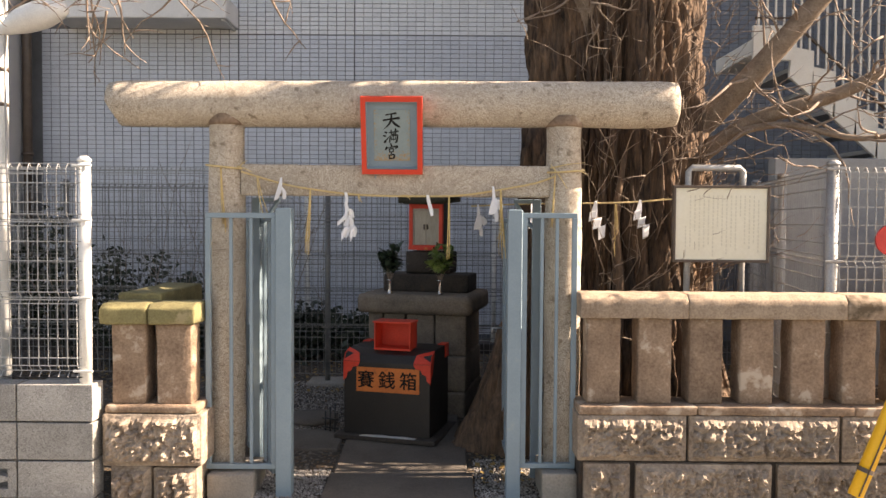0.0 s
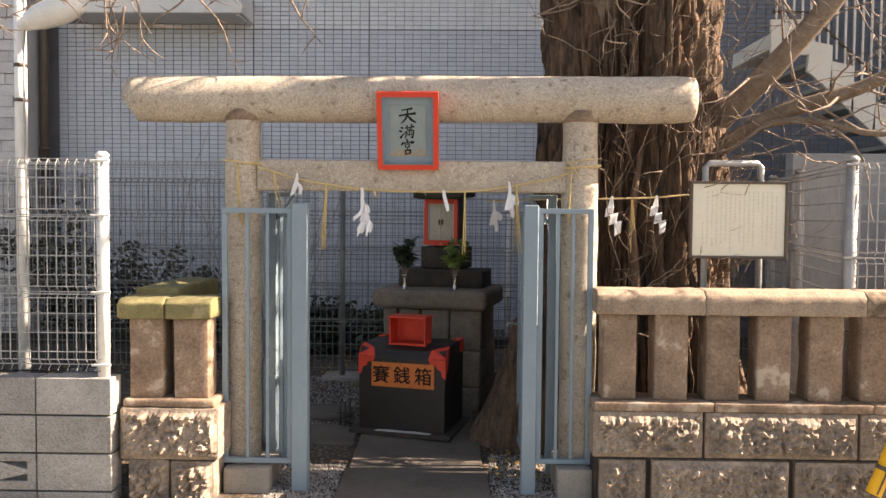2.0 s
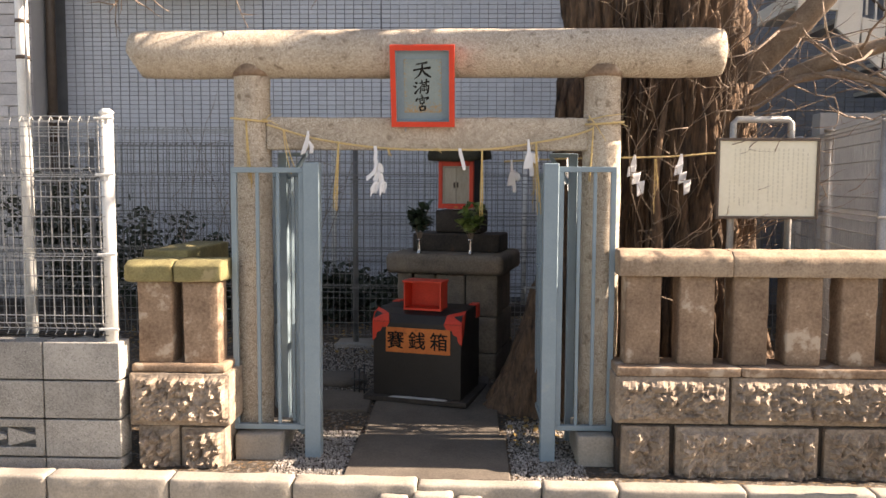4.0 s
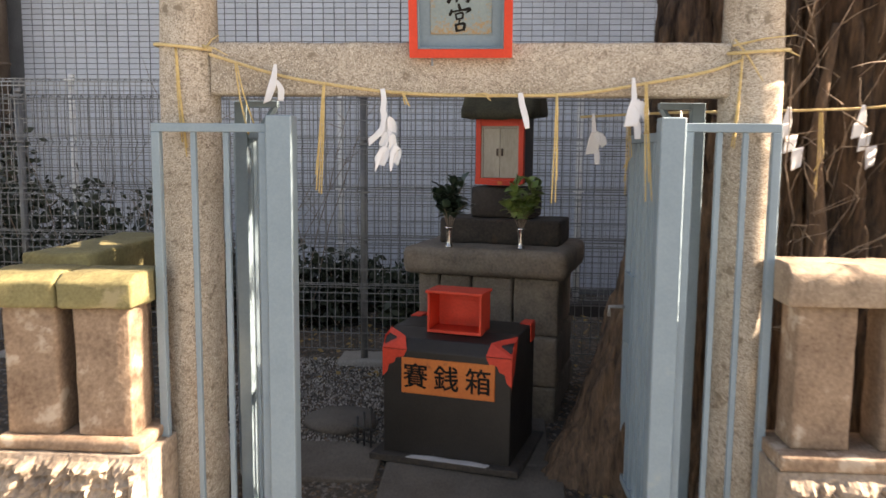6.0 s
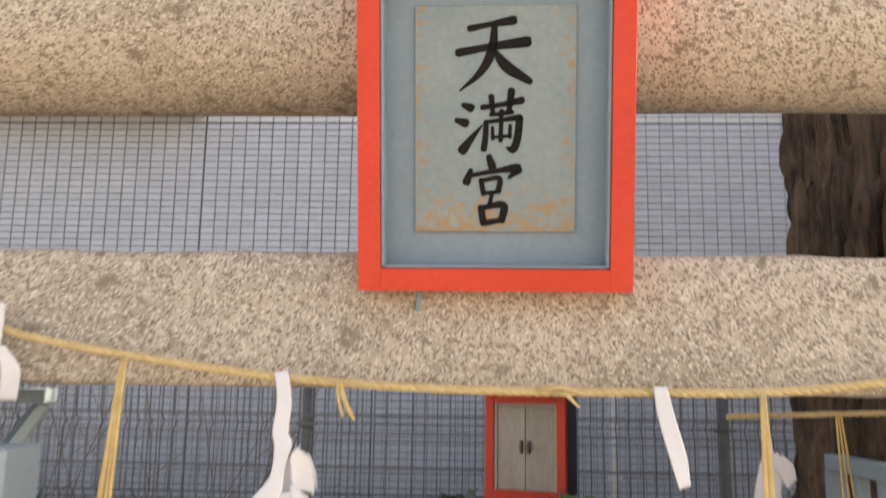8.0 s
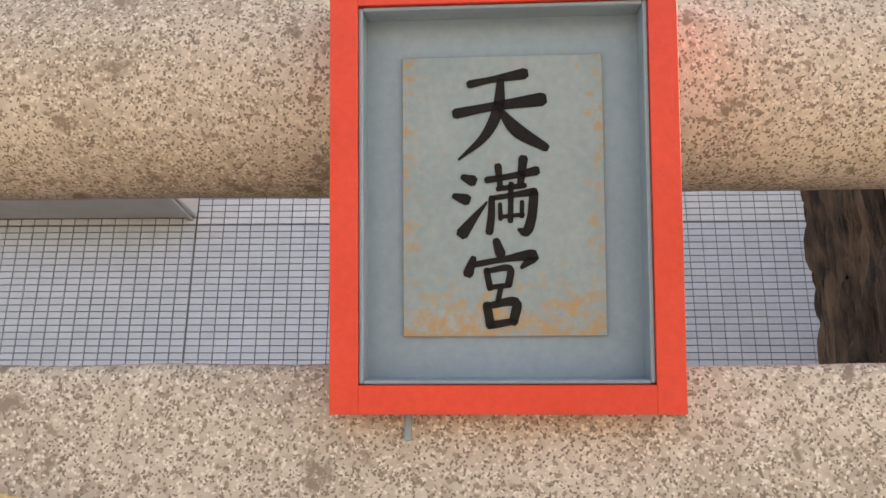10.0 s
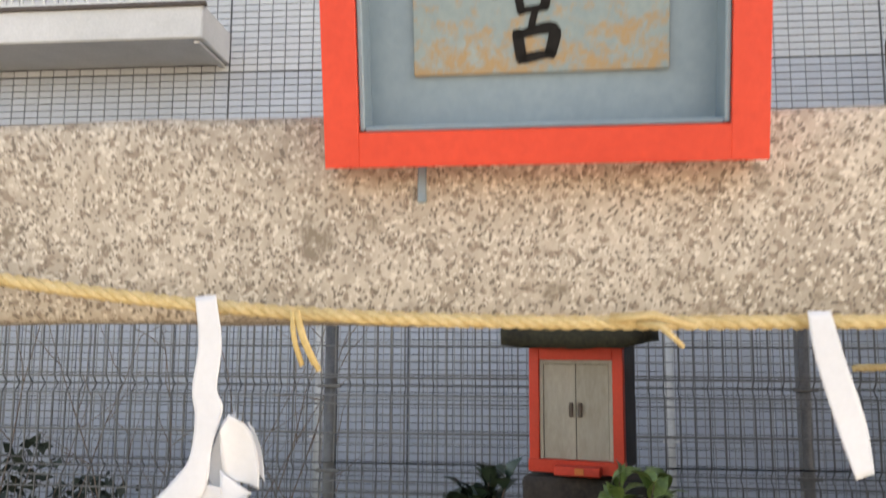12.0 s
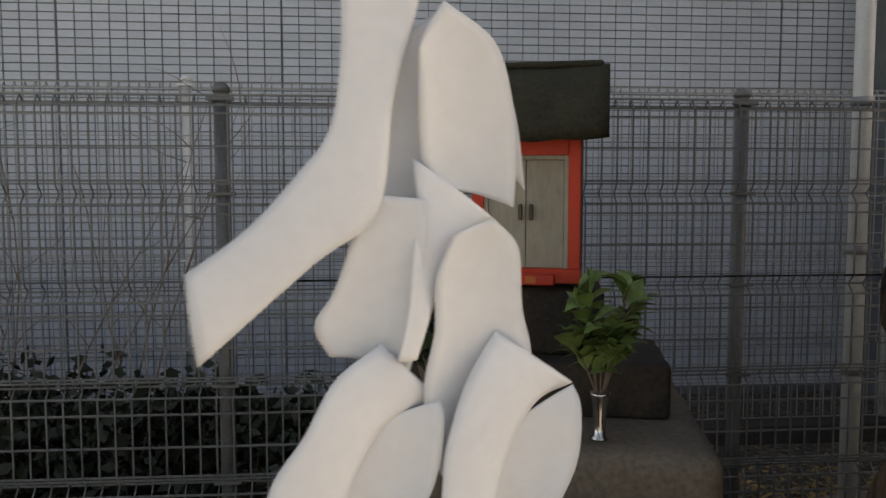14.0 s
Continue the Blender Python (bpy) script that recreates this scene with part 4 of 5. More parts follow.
MAIN = [
    ([(-1.1, 0, 0.1), (-0.6, 0, -3.5), (-0.9, 0, -6.8), (-0.5, 0, -8.6), (-1, 0, -11.4), (-1.7, 0, -13.7), (-3.3, 0, -15.2), (-5.7, 0, -17.2)], [(0.8, 0, 0.1), (0.9, 0, 0), (0.95, 0, 0.05), (1.05, 0, 0.35), (0.85, 0, 0.4), (1.1, 0, -0.5), (0.9, 0, -0.5), (0.15, 0, -1.3)], (0.1, -0.25)),
    ([(0.8, -0.3, -9.2), (1.5, 0.1, -10.2), (1.8, 0.5, -11.5), (2, 0.8, -12.8), (2.4, 1, -13.8)], [(0.34, 0, 0.62), (1.06, 0, 0.67), (1.34, 0, 0.45), (1.34, 0, 0.22), (0.95, 0, -0.28)], (0.3, 0.6)),
    ([(2.5, 0.7, -9.5), (3.1, 0.9, -11.3), (3.3, 1, -13.2)], [(0.25, 0, -0.25), (0.25, 0, -0.2), (0.35, 0, -0.45)], (0.1, 0.3)),
    ([(0.9, 0.7, -8.8), (0.2, 0.9, -11.3), (-0.1, 1, -12.7), (0.3, 1.1, -14.1)], [(0.5, -0.06, 0.33), (0.72, 0, 0.11), (0.94, 0, -0.06), (0.61, 0, 0.06)], (0.2, 0.3)),
    ([(-0.2, 0.2, -13.8), (-0.3, 0.4, -15), (-0.6, 0.7, -16.4), (-0.9, 0.9, -17.6), (-0.8, 1.1, -18.6)], [(0.9, -0.11, -0.06), (1.12, -0.22, 0.22), (1.29, -0.22, 0.11), (1.51, -0.22, -0.22), (1.18, -0.22, -0.28)], (0.3, 0.6)),
    ([(1.6, 0.4, -13.6), (1.2, 0.3, -14.5), (0.8, 0.2, -15.7), (0.5, 0.1, -17.2), (0.2, 0.1, -18.4)], [(1.19, 0.27, -0.86), (0.7, 0.16, -0.43), (0.43, 0.16, -0.38), (0.27, 0.11, -0.27), (0.27, 0.11, 0)], (-0.3, -0.2)),
    ([(2, -0.2, -14.6), (2.1, 0.2, -15.6), (2.2, 0.6, -17.2), (2.2, 0.9, -18.9), (2.1, 1.1, -20.9), (1.8, 1.2, -22.5)], [(0.56, 0, 0.22), (1.18, 0, 0.45), (1.29, 0, 0.34), (1.62, 0, 0.45), (1.18, 0, 0.56), (0.39, 0, -0.11)], (0.3, 0.7)),
    ([(4, 0.5, -18.5), (3, 0.3, -19.4), (2.3, 0.2, -20.9), (2, 0.2, -22.2), (1.8, 0.2, -24.2), (1.6, 0.3, -26.6)], [(1.24, 0.27, -0.86), (1.08, 0.22, -0.38), (0.97, 0.22, -0.11), (0.81, 0.16, -0.05), (0.7, 0.11, -0.05), (0.22, 0, 0)], (-0.4, -0.2)),
    ([(4.2, 0.7, -19.8), (3.9, 0.8, -20.6), (3.8, 1, -21.9), (3.6, 1.2, -23.1), (3.6, 1.3, -24.5)], [(0.83, -0.22, 0.61), (1.38, -0.28, 0.83), (1.49, -0.28, 0.66), (1.26, -0.28, 0.39), (0.5, -0.17, -0.22)], (0.4, 0.8)),
    ([(0.4, 0.5, -18.9), (-1, 0.3, -19.6), (-1.9, 0.2, -21), (-2.7, 0.2, -22.6), (-2.9, 0.2, -24.5), (-3.6, 0.3, -26.6)], [(0.92, 0.27, -0.92), (0.81, 0.22, -0.65), (0.76, 0.22, -0.54), (1.03, 0.16, -0.38), (0.54, 0.11, -0.16), (0.22, 0, -0.05)], (-0.4, -0.2)),
    ([(0.1, 0.7, -20), (-0.2, 0.8, -20.8), (-0.5, 1, -22.3), (-1, 1.2, -23.6), (-1.4, 1.3, -24.7)], [(1.04, -0.22, 0.44), (1.54, -0.28, 0.72), (1.65, -0.28, 0.44), (1.49, -0.28, 0.28), (1.1, -0.17, -0.22)], (0.4, 0.8)),
]
ZIG = [([(0, 0, 0.4), (-0.5, 0, -3.4)], [(0.35, 0, 0), (1.1, 0.1, 0.1)]),
       ([(-0.7, -0.1, -3.0), (-1.1, 0.1, -6.2)], [(1.35, 0.2, 0.35), (1.3, 0.1, 0.35)]),
       ([(0.7, 0.0, -5.4), (0.3, 0.2, -8.8)], [(1.35, 0.3, 0.35), (1.3, 0.3, 0.35)]),
       ([(2.1, 0.1, -7.9), (2.0, 0.3, -12.2)], [(1.3, 0.3, 0.3), (1.1, 0.4, 0.5)])]
STRIP = [([(0, 0, 0.4), (0.6, 0, -3), (1.8, 0.1, -7.5), (2.5, 0.1, -11)], [(0.8, 0, 0), (1.0, 0, 0), (1.0, 0.1, 0.2), (0.7, 0.2, 0.2)])]
FLAT = [([(0, 0, 0.4), (-0.4, 0, -3), (-1.6, 0.1, -8), (-3.2, 0.3, -12.5)], [(0.5, 0, 0), (1.0, 0.1, 0.2), (1.5, 0.3, 0.4), (1.2, 0.4, 0.6)]),
        ([(0.2, 0.4, -5), (1.6, 1.0, -8), (1.2, 1.8, -12)], [(0.6, 0.3, 0), (1.0, 0.5, 0), (0.9, 0.5, 0)])]
BUNCH = [([(0, 0, 0.4), (0.3, 0, -4), (0.5, 0, -7.5)], [(0.5, 0, 0), (0.8, 0, 0), (1.0, 0.2, 0)]),
         ([(0.8, 0, -6.5), (0.6, 0, -10), (-0.4, 0.1, -15)], [(1.4, 0.3, 0.2), (2.4, 0.3, 0.3), (2.3, 0.2, 0.2)]),
         ([(1.8, 0.3, -7.5), (3.6, 0.6, -9.5), (4.6, 0.8, -12.0)], [(1.3, 0.4, 0.8), (1.5, 0.6, 0.8), (1.0, 0.5, 0.8)]),
         ([(0.6, 0.5, -11), (1.8, 0.6, -15), (2.0, 0.6, -19)], [(1.2, 0.4, 0), (1.2, 0.4, 0), (1.0, 0.4, 0)])]
streamer((-0.531, 4.970, 1.660), MAIN)
streamer((-0.895, 4.974, 1.735), FLAT, 0.95)
streamer((-0.096, 4.974, 1.646), STRIP)
streamer((0.262, 4.974, 1.695), BUNCH)

# rope round the sacred tree with its own streamers
tree_pts = [(0.16, 5.58, 1.60), (0.50, 5.50, 1.615), (0.85, 5.44, 1.62), (1.15, 5.42, 1.63), (1.40, 5.46, 1.65), (1.62, 5.75, 1.64)]
tree_rope = rope("tree_rope", tree_pts, 0.005, "thin straw rope stretched past the sacred tree")
for xx, k, t in ((0.20, BUNCH, 0), (0.52, BUNCH, 40), (0.90, ZIG, 0), (1.165, ZIG, 5), (1.40, STRIP, 30)):
    zz = 1.60 + 0.03 * xx
    streamer((xx, 5.40 + 0.16 * max(0, 0.8 - xx), zz), k, 1.8 if k is ZIG else 1.0, t, "streamers on the tree rope")
for xx in (0.33, 0.70, 1.02):
    tree_straw = bmesh.new()
    for k in range(3):
        tube([(xx + k * 0.004, 5.43 + 0.16 * max(0, 0.8 - xx), 1.615), (xx + 0.01 * k, 5.42 + 0.16 * max(0, 0.8 - xx), 1.45), (xx - 0.006 * k, 5.422 + 0.16 * max(0, 0.8 - xx), 1.30 + 0.05 * k)], 0.002, 4, tree_straw)
    part("tassel", tree_straw, STRAW, tree_rope)

# ---- altar ----
altar = thing("altar", (-0.150, 6.756, 0.08), "squat stone altar with a thick rounded top slab", "altar", turn=-13)
hw, d0, d1 = 0.432, -0.36, 0.37
part("top_slab", worn_box(-hw, hw, d0, d1, 0.745, 0.888, 0.035, 0.04, 0.004, 9), ALTAR_STONE, altar, "brown-grey slab with rounded edges", smooth=True, local=True)
for a, b in ((-0.355, -0.245), (-0.235, -0.075), (-0.065, 0.145), (0.155, 0.385)):
    part("upright_stone", worn_box(a, b, d0 + 0.05, d0 + 0.2, 0.45, 0.744, 0.012, 0.04, 0.004, 12), ALTAR_STONE, altar, smooth=True, local=True)
for a, b in ((-0.36, -0.02), (-0.01, 0.385)):
    part("foundation_stone", worn_box(a, b, d0 + 0.03, d0 + 0.25, 0.19, 0.447, 0.014, 0.05, 0.005, 12), ALTAR_STONE, altar, smooth=True, local=True)
    part("foundation_stone", worn_box(a, b, d0 + 0.02, d0 + 0.25, -0.06, 0.187, 0.014, 0.05, 0.005, 12), ALTAR_STONE, altar, smooth=True, local=True)
for za, zb, o in ((-0.06, 0.187, 0.375), (0.19, 0.447, 0.37), (0.45, 0.744, 0.36)):
    part("side_stone", worn_box(-0.34, o, d0 + 0.205 if za > 0.4 else d0 + 0.255, d1 - 0.03, za, zb, 0.014, 0.05, 0.005, 12), ALTAR_STONE, altar, smooth=True, local=True)
pedestal = thing("pedestal", (-0.115, 6.80, 0.967), "dark stepped stone pedestal beneath the small shrine", "pedestal", turn=-13)
part("lower_step", worn_box(-0.33, 0.33, -0.15, 0.19, 0, 0.135, 0.012, 0.04, 0.003, 12), DARK_STONE, pedestal, smooth=True, local=True)
part("upper_step", worn_box(-0.175, 0.175, -0.08, 0.17, 0.136, 0.305, 0.015, 0.04, 0.003, 12), DARK_STONE, pedestal, smooth=True, local=True)
shrine = thing("small_shrine", (-0.12, 6.83, 1.284), "small vermilion wooden shrine with grey doors and mossy roof", "shrine", turn=-17)
sw, sd = 0.135, 0.105
part("body", box(-sw + 0.028, sw - 0.028, -sd + 0.02, sd, 0.012, 0.36, 0.002), BLACK_PAINT, shrine, local=True)
for a, b in ((-sw, -sw + 0.03), (sw - 0.03, sw)):
    part("corner_post", box(a, b, -sd, -sd + 0.03, 0.035, 0.355, 0.002), RED_PAINT, shrine, local=True)
    part("side_board", box(a + 0.002, b - 0.002, -sd + 0.03, sd, 0.01, 0.36, 0.002), BLACK_PAINT, shrine, local=True)
part("sill", box(-sw - 0.002, sw + 0.002, -sd - 0.004, -sd + 0.03, 0.0, 0.036, 0.002), RED_PAINT, shrine, local=True)
part("lintel", box(-sw + 0.03, sw - 0.03, -sd, -sd + 0.03, 0.315, 0.355, 0.002), RED_PAINT, shrine, local=True)
for nm, a, b, c, d in (("door_frame", -0.105, -0.094, 0.036, 0.315), ("door_frame", 0.094, 0.105, 0.036, 0.315), ("door_frame", -0.094, 0.094, 0.304, 0.315)):
    part(nm, box(a, b, -sd + 0.006, -sd + 0.02, c, d, 0.001), DOOR_WOOD, shrine, local=True)
for a, b, hx in ((-0.093, -0.001, -0.013), (0.001, 0.093, 0.013)):
    door = part("door", box(a, b, -sd + 0.010, -sd + 0.019, 0.037, 0.303, 0.001), DOOR_WOOD, shrine, "grey weathered door", local=True)
    part("door_handle", box(hx - 0.005, hx + 0.005, -sd - 0.002, -sd + 0.011, 0.155, 0.195, 0.002), BROWN_STEEL, door, local=True)
offer = part("offering_shelf", box(-0.055, 0.075, -sd - 0.04, -sd - 0.005, -0.002, 0.024, 0.003), RED_WORN, shrine, "little vermilion shelf with a gilt mark", local=True)
part("gilt_mark", box(0.005, 0.030, -sd - 0.042, -sd - 0.039, 0.003, 0.02, 0), ORANGE_PAINT, offer, local=True)
bm = bmesh.new()
prof = [(-0.165, 0.345), (-0.168, 0.385), (-0.09, 0.475), (-0.01, 0.535), (0.02, 0.540), (0.08, 0.49), (0.155, 0.40), (0.158, 0.36), (0.0, 0.365)]
nx = 14
rows = []
for i in range(nx + 1):
    xx = -0.2 + 0.4 * i / nx
    curve = 0.012 * (2 * i / nx - 1) ** 2
    rows.append([bm.verts.new((xx, a, b + curve + noise.noise(Vector((xx * 18, a * 18, b * 18))) * 0.006)) for a, b in prof])
for a, b in zip(rows, rows[1:]):
    for k in range(len(prof)):
        bm.faces.new((a[k], a[(k + 1) % len(prof)], b[(k + 1) % len(prof)], b[k]))
bm.faces.new(rows[0][::-1]), bm.faces.new(rows[-1])
part("roof", bm, THATCH, shrine, "dark moss-grown shrine roof", smooth=True, local=True)
part("ridge", box(-0.185, 0.185, -0.012, 0.035, 0.538, 0.556, 0.006), THATCH, shrine, local=True)

# ---- vases with evergreen sprigs ----


def leaf_mesh(mat, name="leaf"):
    bm = bmesh.new()
    rows = []
    for i, w in enumerate((0.1, 0.72, 1.0, 0.85, 0.45, 0.05)):
        t = i / 5
        y, z = t * 0.072, 0.011 * math.sin(t * 3.0) - 0.008 * t * t
        rows.append([bm.verts.new((-0.0195 * w, y, z + 0.004 * w)), bm.verts.new((0, y, z)), bm.verts.new((0.0195 * w, y, z + 0.004 * w))])
    for a, b in zip(rows, rows[1:]):
        for k in range(2):
            bm.faces.new((a[k], a[k + 1], b[k + 1], b[k]))
    me = bpy.data.meshes.new(name)
    bm.to_mesh(me)
    bm.free()
    return finish(me, mat, True)


def vase(at, leaf_mat, seed, label):
    rng = random.Random(seed)
    v = thing("flower_vase", at, label, "vase", "altar vases")
    part("cup", lathe([(0.021, 0), (0.021, 0.004), (0.014, 0.010), (0.0135, 0.03), (0.016, 0.07), (0.021, 0.098), (0.024, 0.104), (0.021, 0.104), (0.017, 0.09)], at, 20), CHROME, v, "polished steel vase", smooth=True)
    lm = leaf_mesh(leaf_mat)
    bm = bmesh.new()
    for s in range(13):
        a = 2 * math.pi * s / 13 + rng.uniform(-0.3, 0.3)
        lean_, hgt = rng.uniform(0.02, 0.10), rng.uniform(0.20, 0.34)
        tip = Vector((math.cos(a) * lean_, math.sin(a) * lean_ * 0.8, hgt))
        base = Vector((math.cos(a) * 0.006, math.sin(a) * 0.006, 0.09))
        mid = base.lerp(tip, 0.5) + Vector((0, 0, 0.02))
        tube(bent([Vector(at) + base, Vector(at) + mid, Vector(at) + tip], 4), 0.0018, 5, bm)
        for k in range(12):
            f = 0.36 + 0.64 * k / 11
            p = base.lerp(mid, min(1, f * 2)) if f < 0.5 else mid.lerp(tip, f * 2 - 1)
            piece("leaf", lm, v, (at[0] + p.x, at[1] + p.y, at[2] + p.z), (rng.uniform(0, 70), rng.uniform(-25, 25), rng.uniform(0, 360)))
    part("stem", bm, TWIG, v, smooth=True)
    return v


vase((-0.404, 6.49, 0.970), LEAF_DARK, 11, "steel vase with dark glossy evergreen sprigs on the altar")
vase((-0.036, 6.455, 0.970), LEAF_GREEN, 23, "steel vase with fresh green evergreen sprigs on the altar")

# ---- offering box ----
obox = thing("offering_box", (-0.375, 5.78, 0.075), "black wooden offering box with vermilion corner fittings", "offering box", turn=-15)
bw = 0.295
part("base_board", box(-bw - 0.05, bw + 0.05, -0.05, 0.50, 0.0, 0.03, 0.004), DARK_STONE, obox, "low base with flaking pale paint", local=True)
part("paint_patch", prism([(-0.17, -0.049, 0.031), (-0.06, -0.049, 0.031), (0.08, -0.047, 0.031), (0.20, -0.049, 0.031), (0.21, -0.02, 0.031), (0.12, -0.004, 0.031), (0.03, -0.012, 0.031), (-0.05, -0.003, 0.031), (-0.15, -0.015, 0.031)], (0, 0, 0.003)), PALE_STONE, obox, "flaked pale patch", local=True)
bm = bmesh.new()
prof = [(0.0, 0.03), (0.0, 0.505), (0.03, 0.555), (0.14, 0.585), (0.40, 0.585), (0.45, 0.55), (0.45, 0.03)]
l, r_ = [bm.verts.new((-bw, a, b)) for a, b in prof], [bm.verts.new((bw, a, b)) for a, b in prof]
bm.faces.new(l[::-1]), bm.faces.new(r_)
for k in range(len(prof)):
    bm.faces.new((l[k], l[(k + 1) % len(prof)], r_[(k + 1) % len(prof)], r_[k]))
bmesh.ops.bevel(bm, geom=list(bm.edges), offset=0.004, segments=1, affect="EDGES")
part("case", bm, BLACK_PAINT, obox, local=True)


def fitting(s):
    """Scalloped corner plate wrapped over the front and top edge."""
    outline = [(0, 0), (0.115, 0), (0.10, -0.03), (0.065, -0.035), (0.055, -0.06), (0.03, -0.07), (0.022, -0.105), (0, -0.125)]
    bm = prism([(s * (bw + 0.003 - a), -0.001, 0.507 + b) for a, b in outline], (0, -0.003, 0))
    prism([(s * (bw + 0.003 - a), y, z) for a, y, z in ((0, -0.001, 0.509), (0.115, -0.001, 0.509), (0.10, 0.028, 0.561))], (0, -0.002, 0.003), bm)
    prism([(s * (bw + 0.003 - a), y, z) for a, y, z in ((0, -0.001, 0.509), (0.10, 0.028, 0.561), (0.06, 0.06, 0.571), (0, 0.10, 0.583))], (0, -0.002, 0.003), bm)
    prism([(s * (bw + 0.001), y, z) for y, z in ((-0.001, 0.507), (-0.001, 0.38), (0.03, 0.42), (0.05, 0.45), (0.10, 0.581), (0.03, 0.560))], (s * 0.003, 0, 0), bm)
    return bm


for s in (-1, 1):
    part("corner_fitting", fitting(s), RED_WORN, obox, "vermilion corner plate", local=True)
    part("rear_fitting", box(s * bw - 0.05 if s > 0 else s * bw - 0.004, s * bw + 0.004 if s > 0 else s * bw + 0.05, 0.36, 0.455, 0.50, 0.592, 0.003), RED_WORN, obox, "vermilion corner plate", local=True)
plate = part("name_plate", box(-0.205, 0.225, -0.008, -0.0005, 0.315, 0.475, 0.001), ORANGE_PAINT, obox, "orange plate with black characters", local=True)
for ch, xx in (("賽", -0.138), ("銭", 0.005), ("箱", 0.150)):
    lettering("character", ch, 0.112, INK, plate, Matrix.Translation((xx, -0.0095, 0.397)) @ Euler((radians(90), 0, 0)).to_matrix().to_4x4(), 0.0014)
slot = thing("red_hood", (-0.345, 5.86, 0.655), "open-fronted vermilion wooden hood on the offering box", "hood", turn=-16)
hx = 0.127
for nm, a in (("top_board", (-hx - 0.006, hx + 0.006, -0.01, 0.15, 0.176, 0.188)), ("bottom_board", (-hx, hx, 0.0, 0.14, -0.004, 0.010)), ("side_board", (-hx, -hx + 0.010, 0.0, 0.14, 0.010, 0.176)), ("side_board", (hx - 0.010, hx, 0.0, 0.14, 0.010, 0.176)), ("back_board", (-hx + 0.01, hx - 0.01, 0.13, 0.14, 0.010, 0.176))):
    part(nm, box(*a, 0.0015), RED_WORN, slot, local=True)
bracket = thing("iron_rack", (-0.80, 5.95, 0.06), "small black iron rack beside the offering box", "rack")
for k in range(3):
    part("upright", tube([(-0.80 + 0.035 * k, 5.98 - 0.02 * k, 0.06), (-0.80 + 0.035 * k, 5.98 - 0.02 * k, 0.22 + 0.03 * k)], 0.006, 6), BLACK_PAINT, bracket, smooth=True)
for z in (0.11, 0.17):
    part("crossbar", tube([(-0.82, 5.99, z), (-0.71, 5.93, z)], 0.006, 6), BLACK_PAINT, bracket, smooth=True)
flat = lathe([(0.16, 0), (0.19, 0.015), (0.185, 0.04), (0.15, 0.055)], (-0.93, 6.28, 0.07), 18)
for v in flat.verts:
    v.co.x += noise.noise(v.co * 6) * 0.03
single("stepping_stone", flat, PAVING, "flat round stepping stone in the gravel", "stone", smooth=True)

# ---- information board ----
board = thing("information_board", (1.58, 5.21, 0), "cream notice board in a dark frame on steel pipes", "sign")
part("panel", box(1.318, 1.845, 5.20, 5.215, 1.295, 1.708, 0.001), SIGN_FACE, board, "cream board with faded lines of print")
for nm, a in (("frame_rail", (1.306, 1.857, 5.188, 5.225, 1.706, 1.722)), ("frame_rail", (1.306, 1.857, 5.188, 5.225, 1.281, 1.297)), ("frame_side", (1.306, 1.320, 5.188, 5.225, 1.297, 1.706)), ("frame_side", (1.843, 1.857, 5.188, 5.225, 1.297, 1.706))):
    part(nm, box(*a, 0.002), BROWN_STEEL, board)
part("pipe", tube([(1.405, 5.25, 0), (1.405, 5.25, 1.805), (1.425, 5.25, 1.825), (1.70, 5.25, 1.825), (1.72, 5.25, 1.805), (1.72, 5.25, 0)], 0.019, 12), GALV, board, "bent steel pipe frame", smooth=True)
bm = bmesh.new()
rng = random.Random(3)
for c in range(17):
    xx = 1.795 - c * 0.026
    zz = 1.665 if c else 1.64
    low = rng.uniform(1.32, 1.40) if c % 5 != 4 else rng.uniform(1.42, 1.55)
    if c == 16:
        zz, low = 1.49, 1.315
    while zz > low:
        h = rng.uniform(0.012, 0.02)
        box(xx - 0.0035, xx + 0.0035, 5.1985, 5.1995, zz - h, zz, 0, bm)
        zz -= h + rng.uniform(0.004, 0.008)
part("print", bm, SIGN_TEXT, board, "faded lines of print")

disc = thing("round_sign", (2.45, 5.02, 1.3), "round red sign plate on the mesh fence", "sign")
part("plate", tube([(2.45, 5.0, 1.42), (2.45, 5.012, 1.42)], 0.085, 28), RED_PLASTIC, disc)
stay = thing("guy_wire_guard", (1.98, 4.45, 0.1), "yellow plastic guard on a slanting guy wire", "guard")
part("sleeve", tube([(2.0, 4.44, 0.19), (2.42, 4.46, 1.25), (2.62, 4.47, 1.75)], 0.036, 12), YELLOW, stay, smooth=True)
part("band", tube([(2.045, 4.443, 0.305), (2.053, 4.4435, 0.325)], 0.039, 12), BROWN_STEEL, stay)
part("seam", tube([(2.0, 4.402, 0.20), (2.42, 4.422, 1.25), (2.62, 4.432, 1.75)], 0.004, 5), BROWN_STEEL, stay)
part("wire", tube([(1.93, 4.44, 0.0), (2.0, 4.44, 0.2)], 0.006, 6), BROWN_STEEL, stay)

# ---- tree ----
tree = thing("ginkgo_tree", (1.10, 6.06, 0), "huge bare old ginkgo with furrowed dark bark", "tree")
TC = Vector((1.10, 6.06, 0))


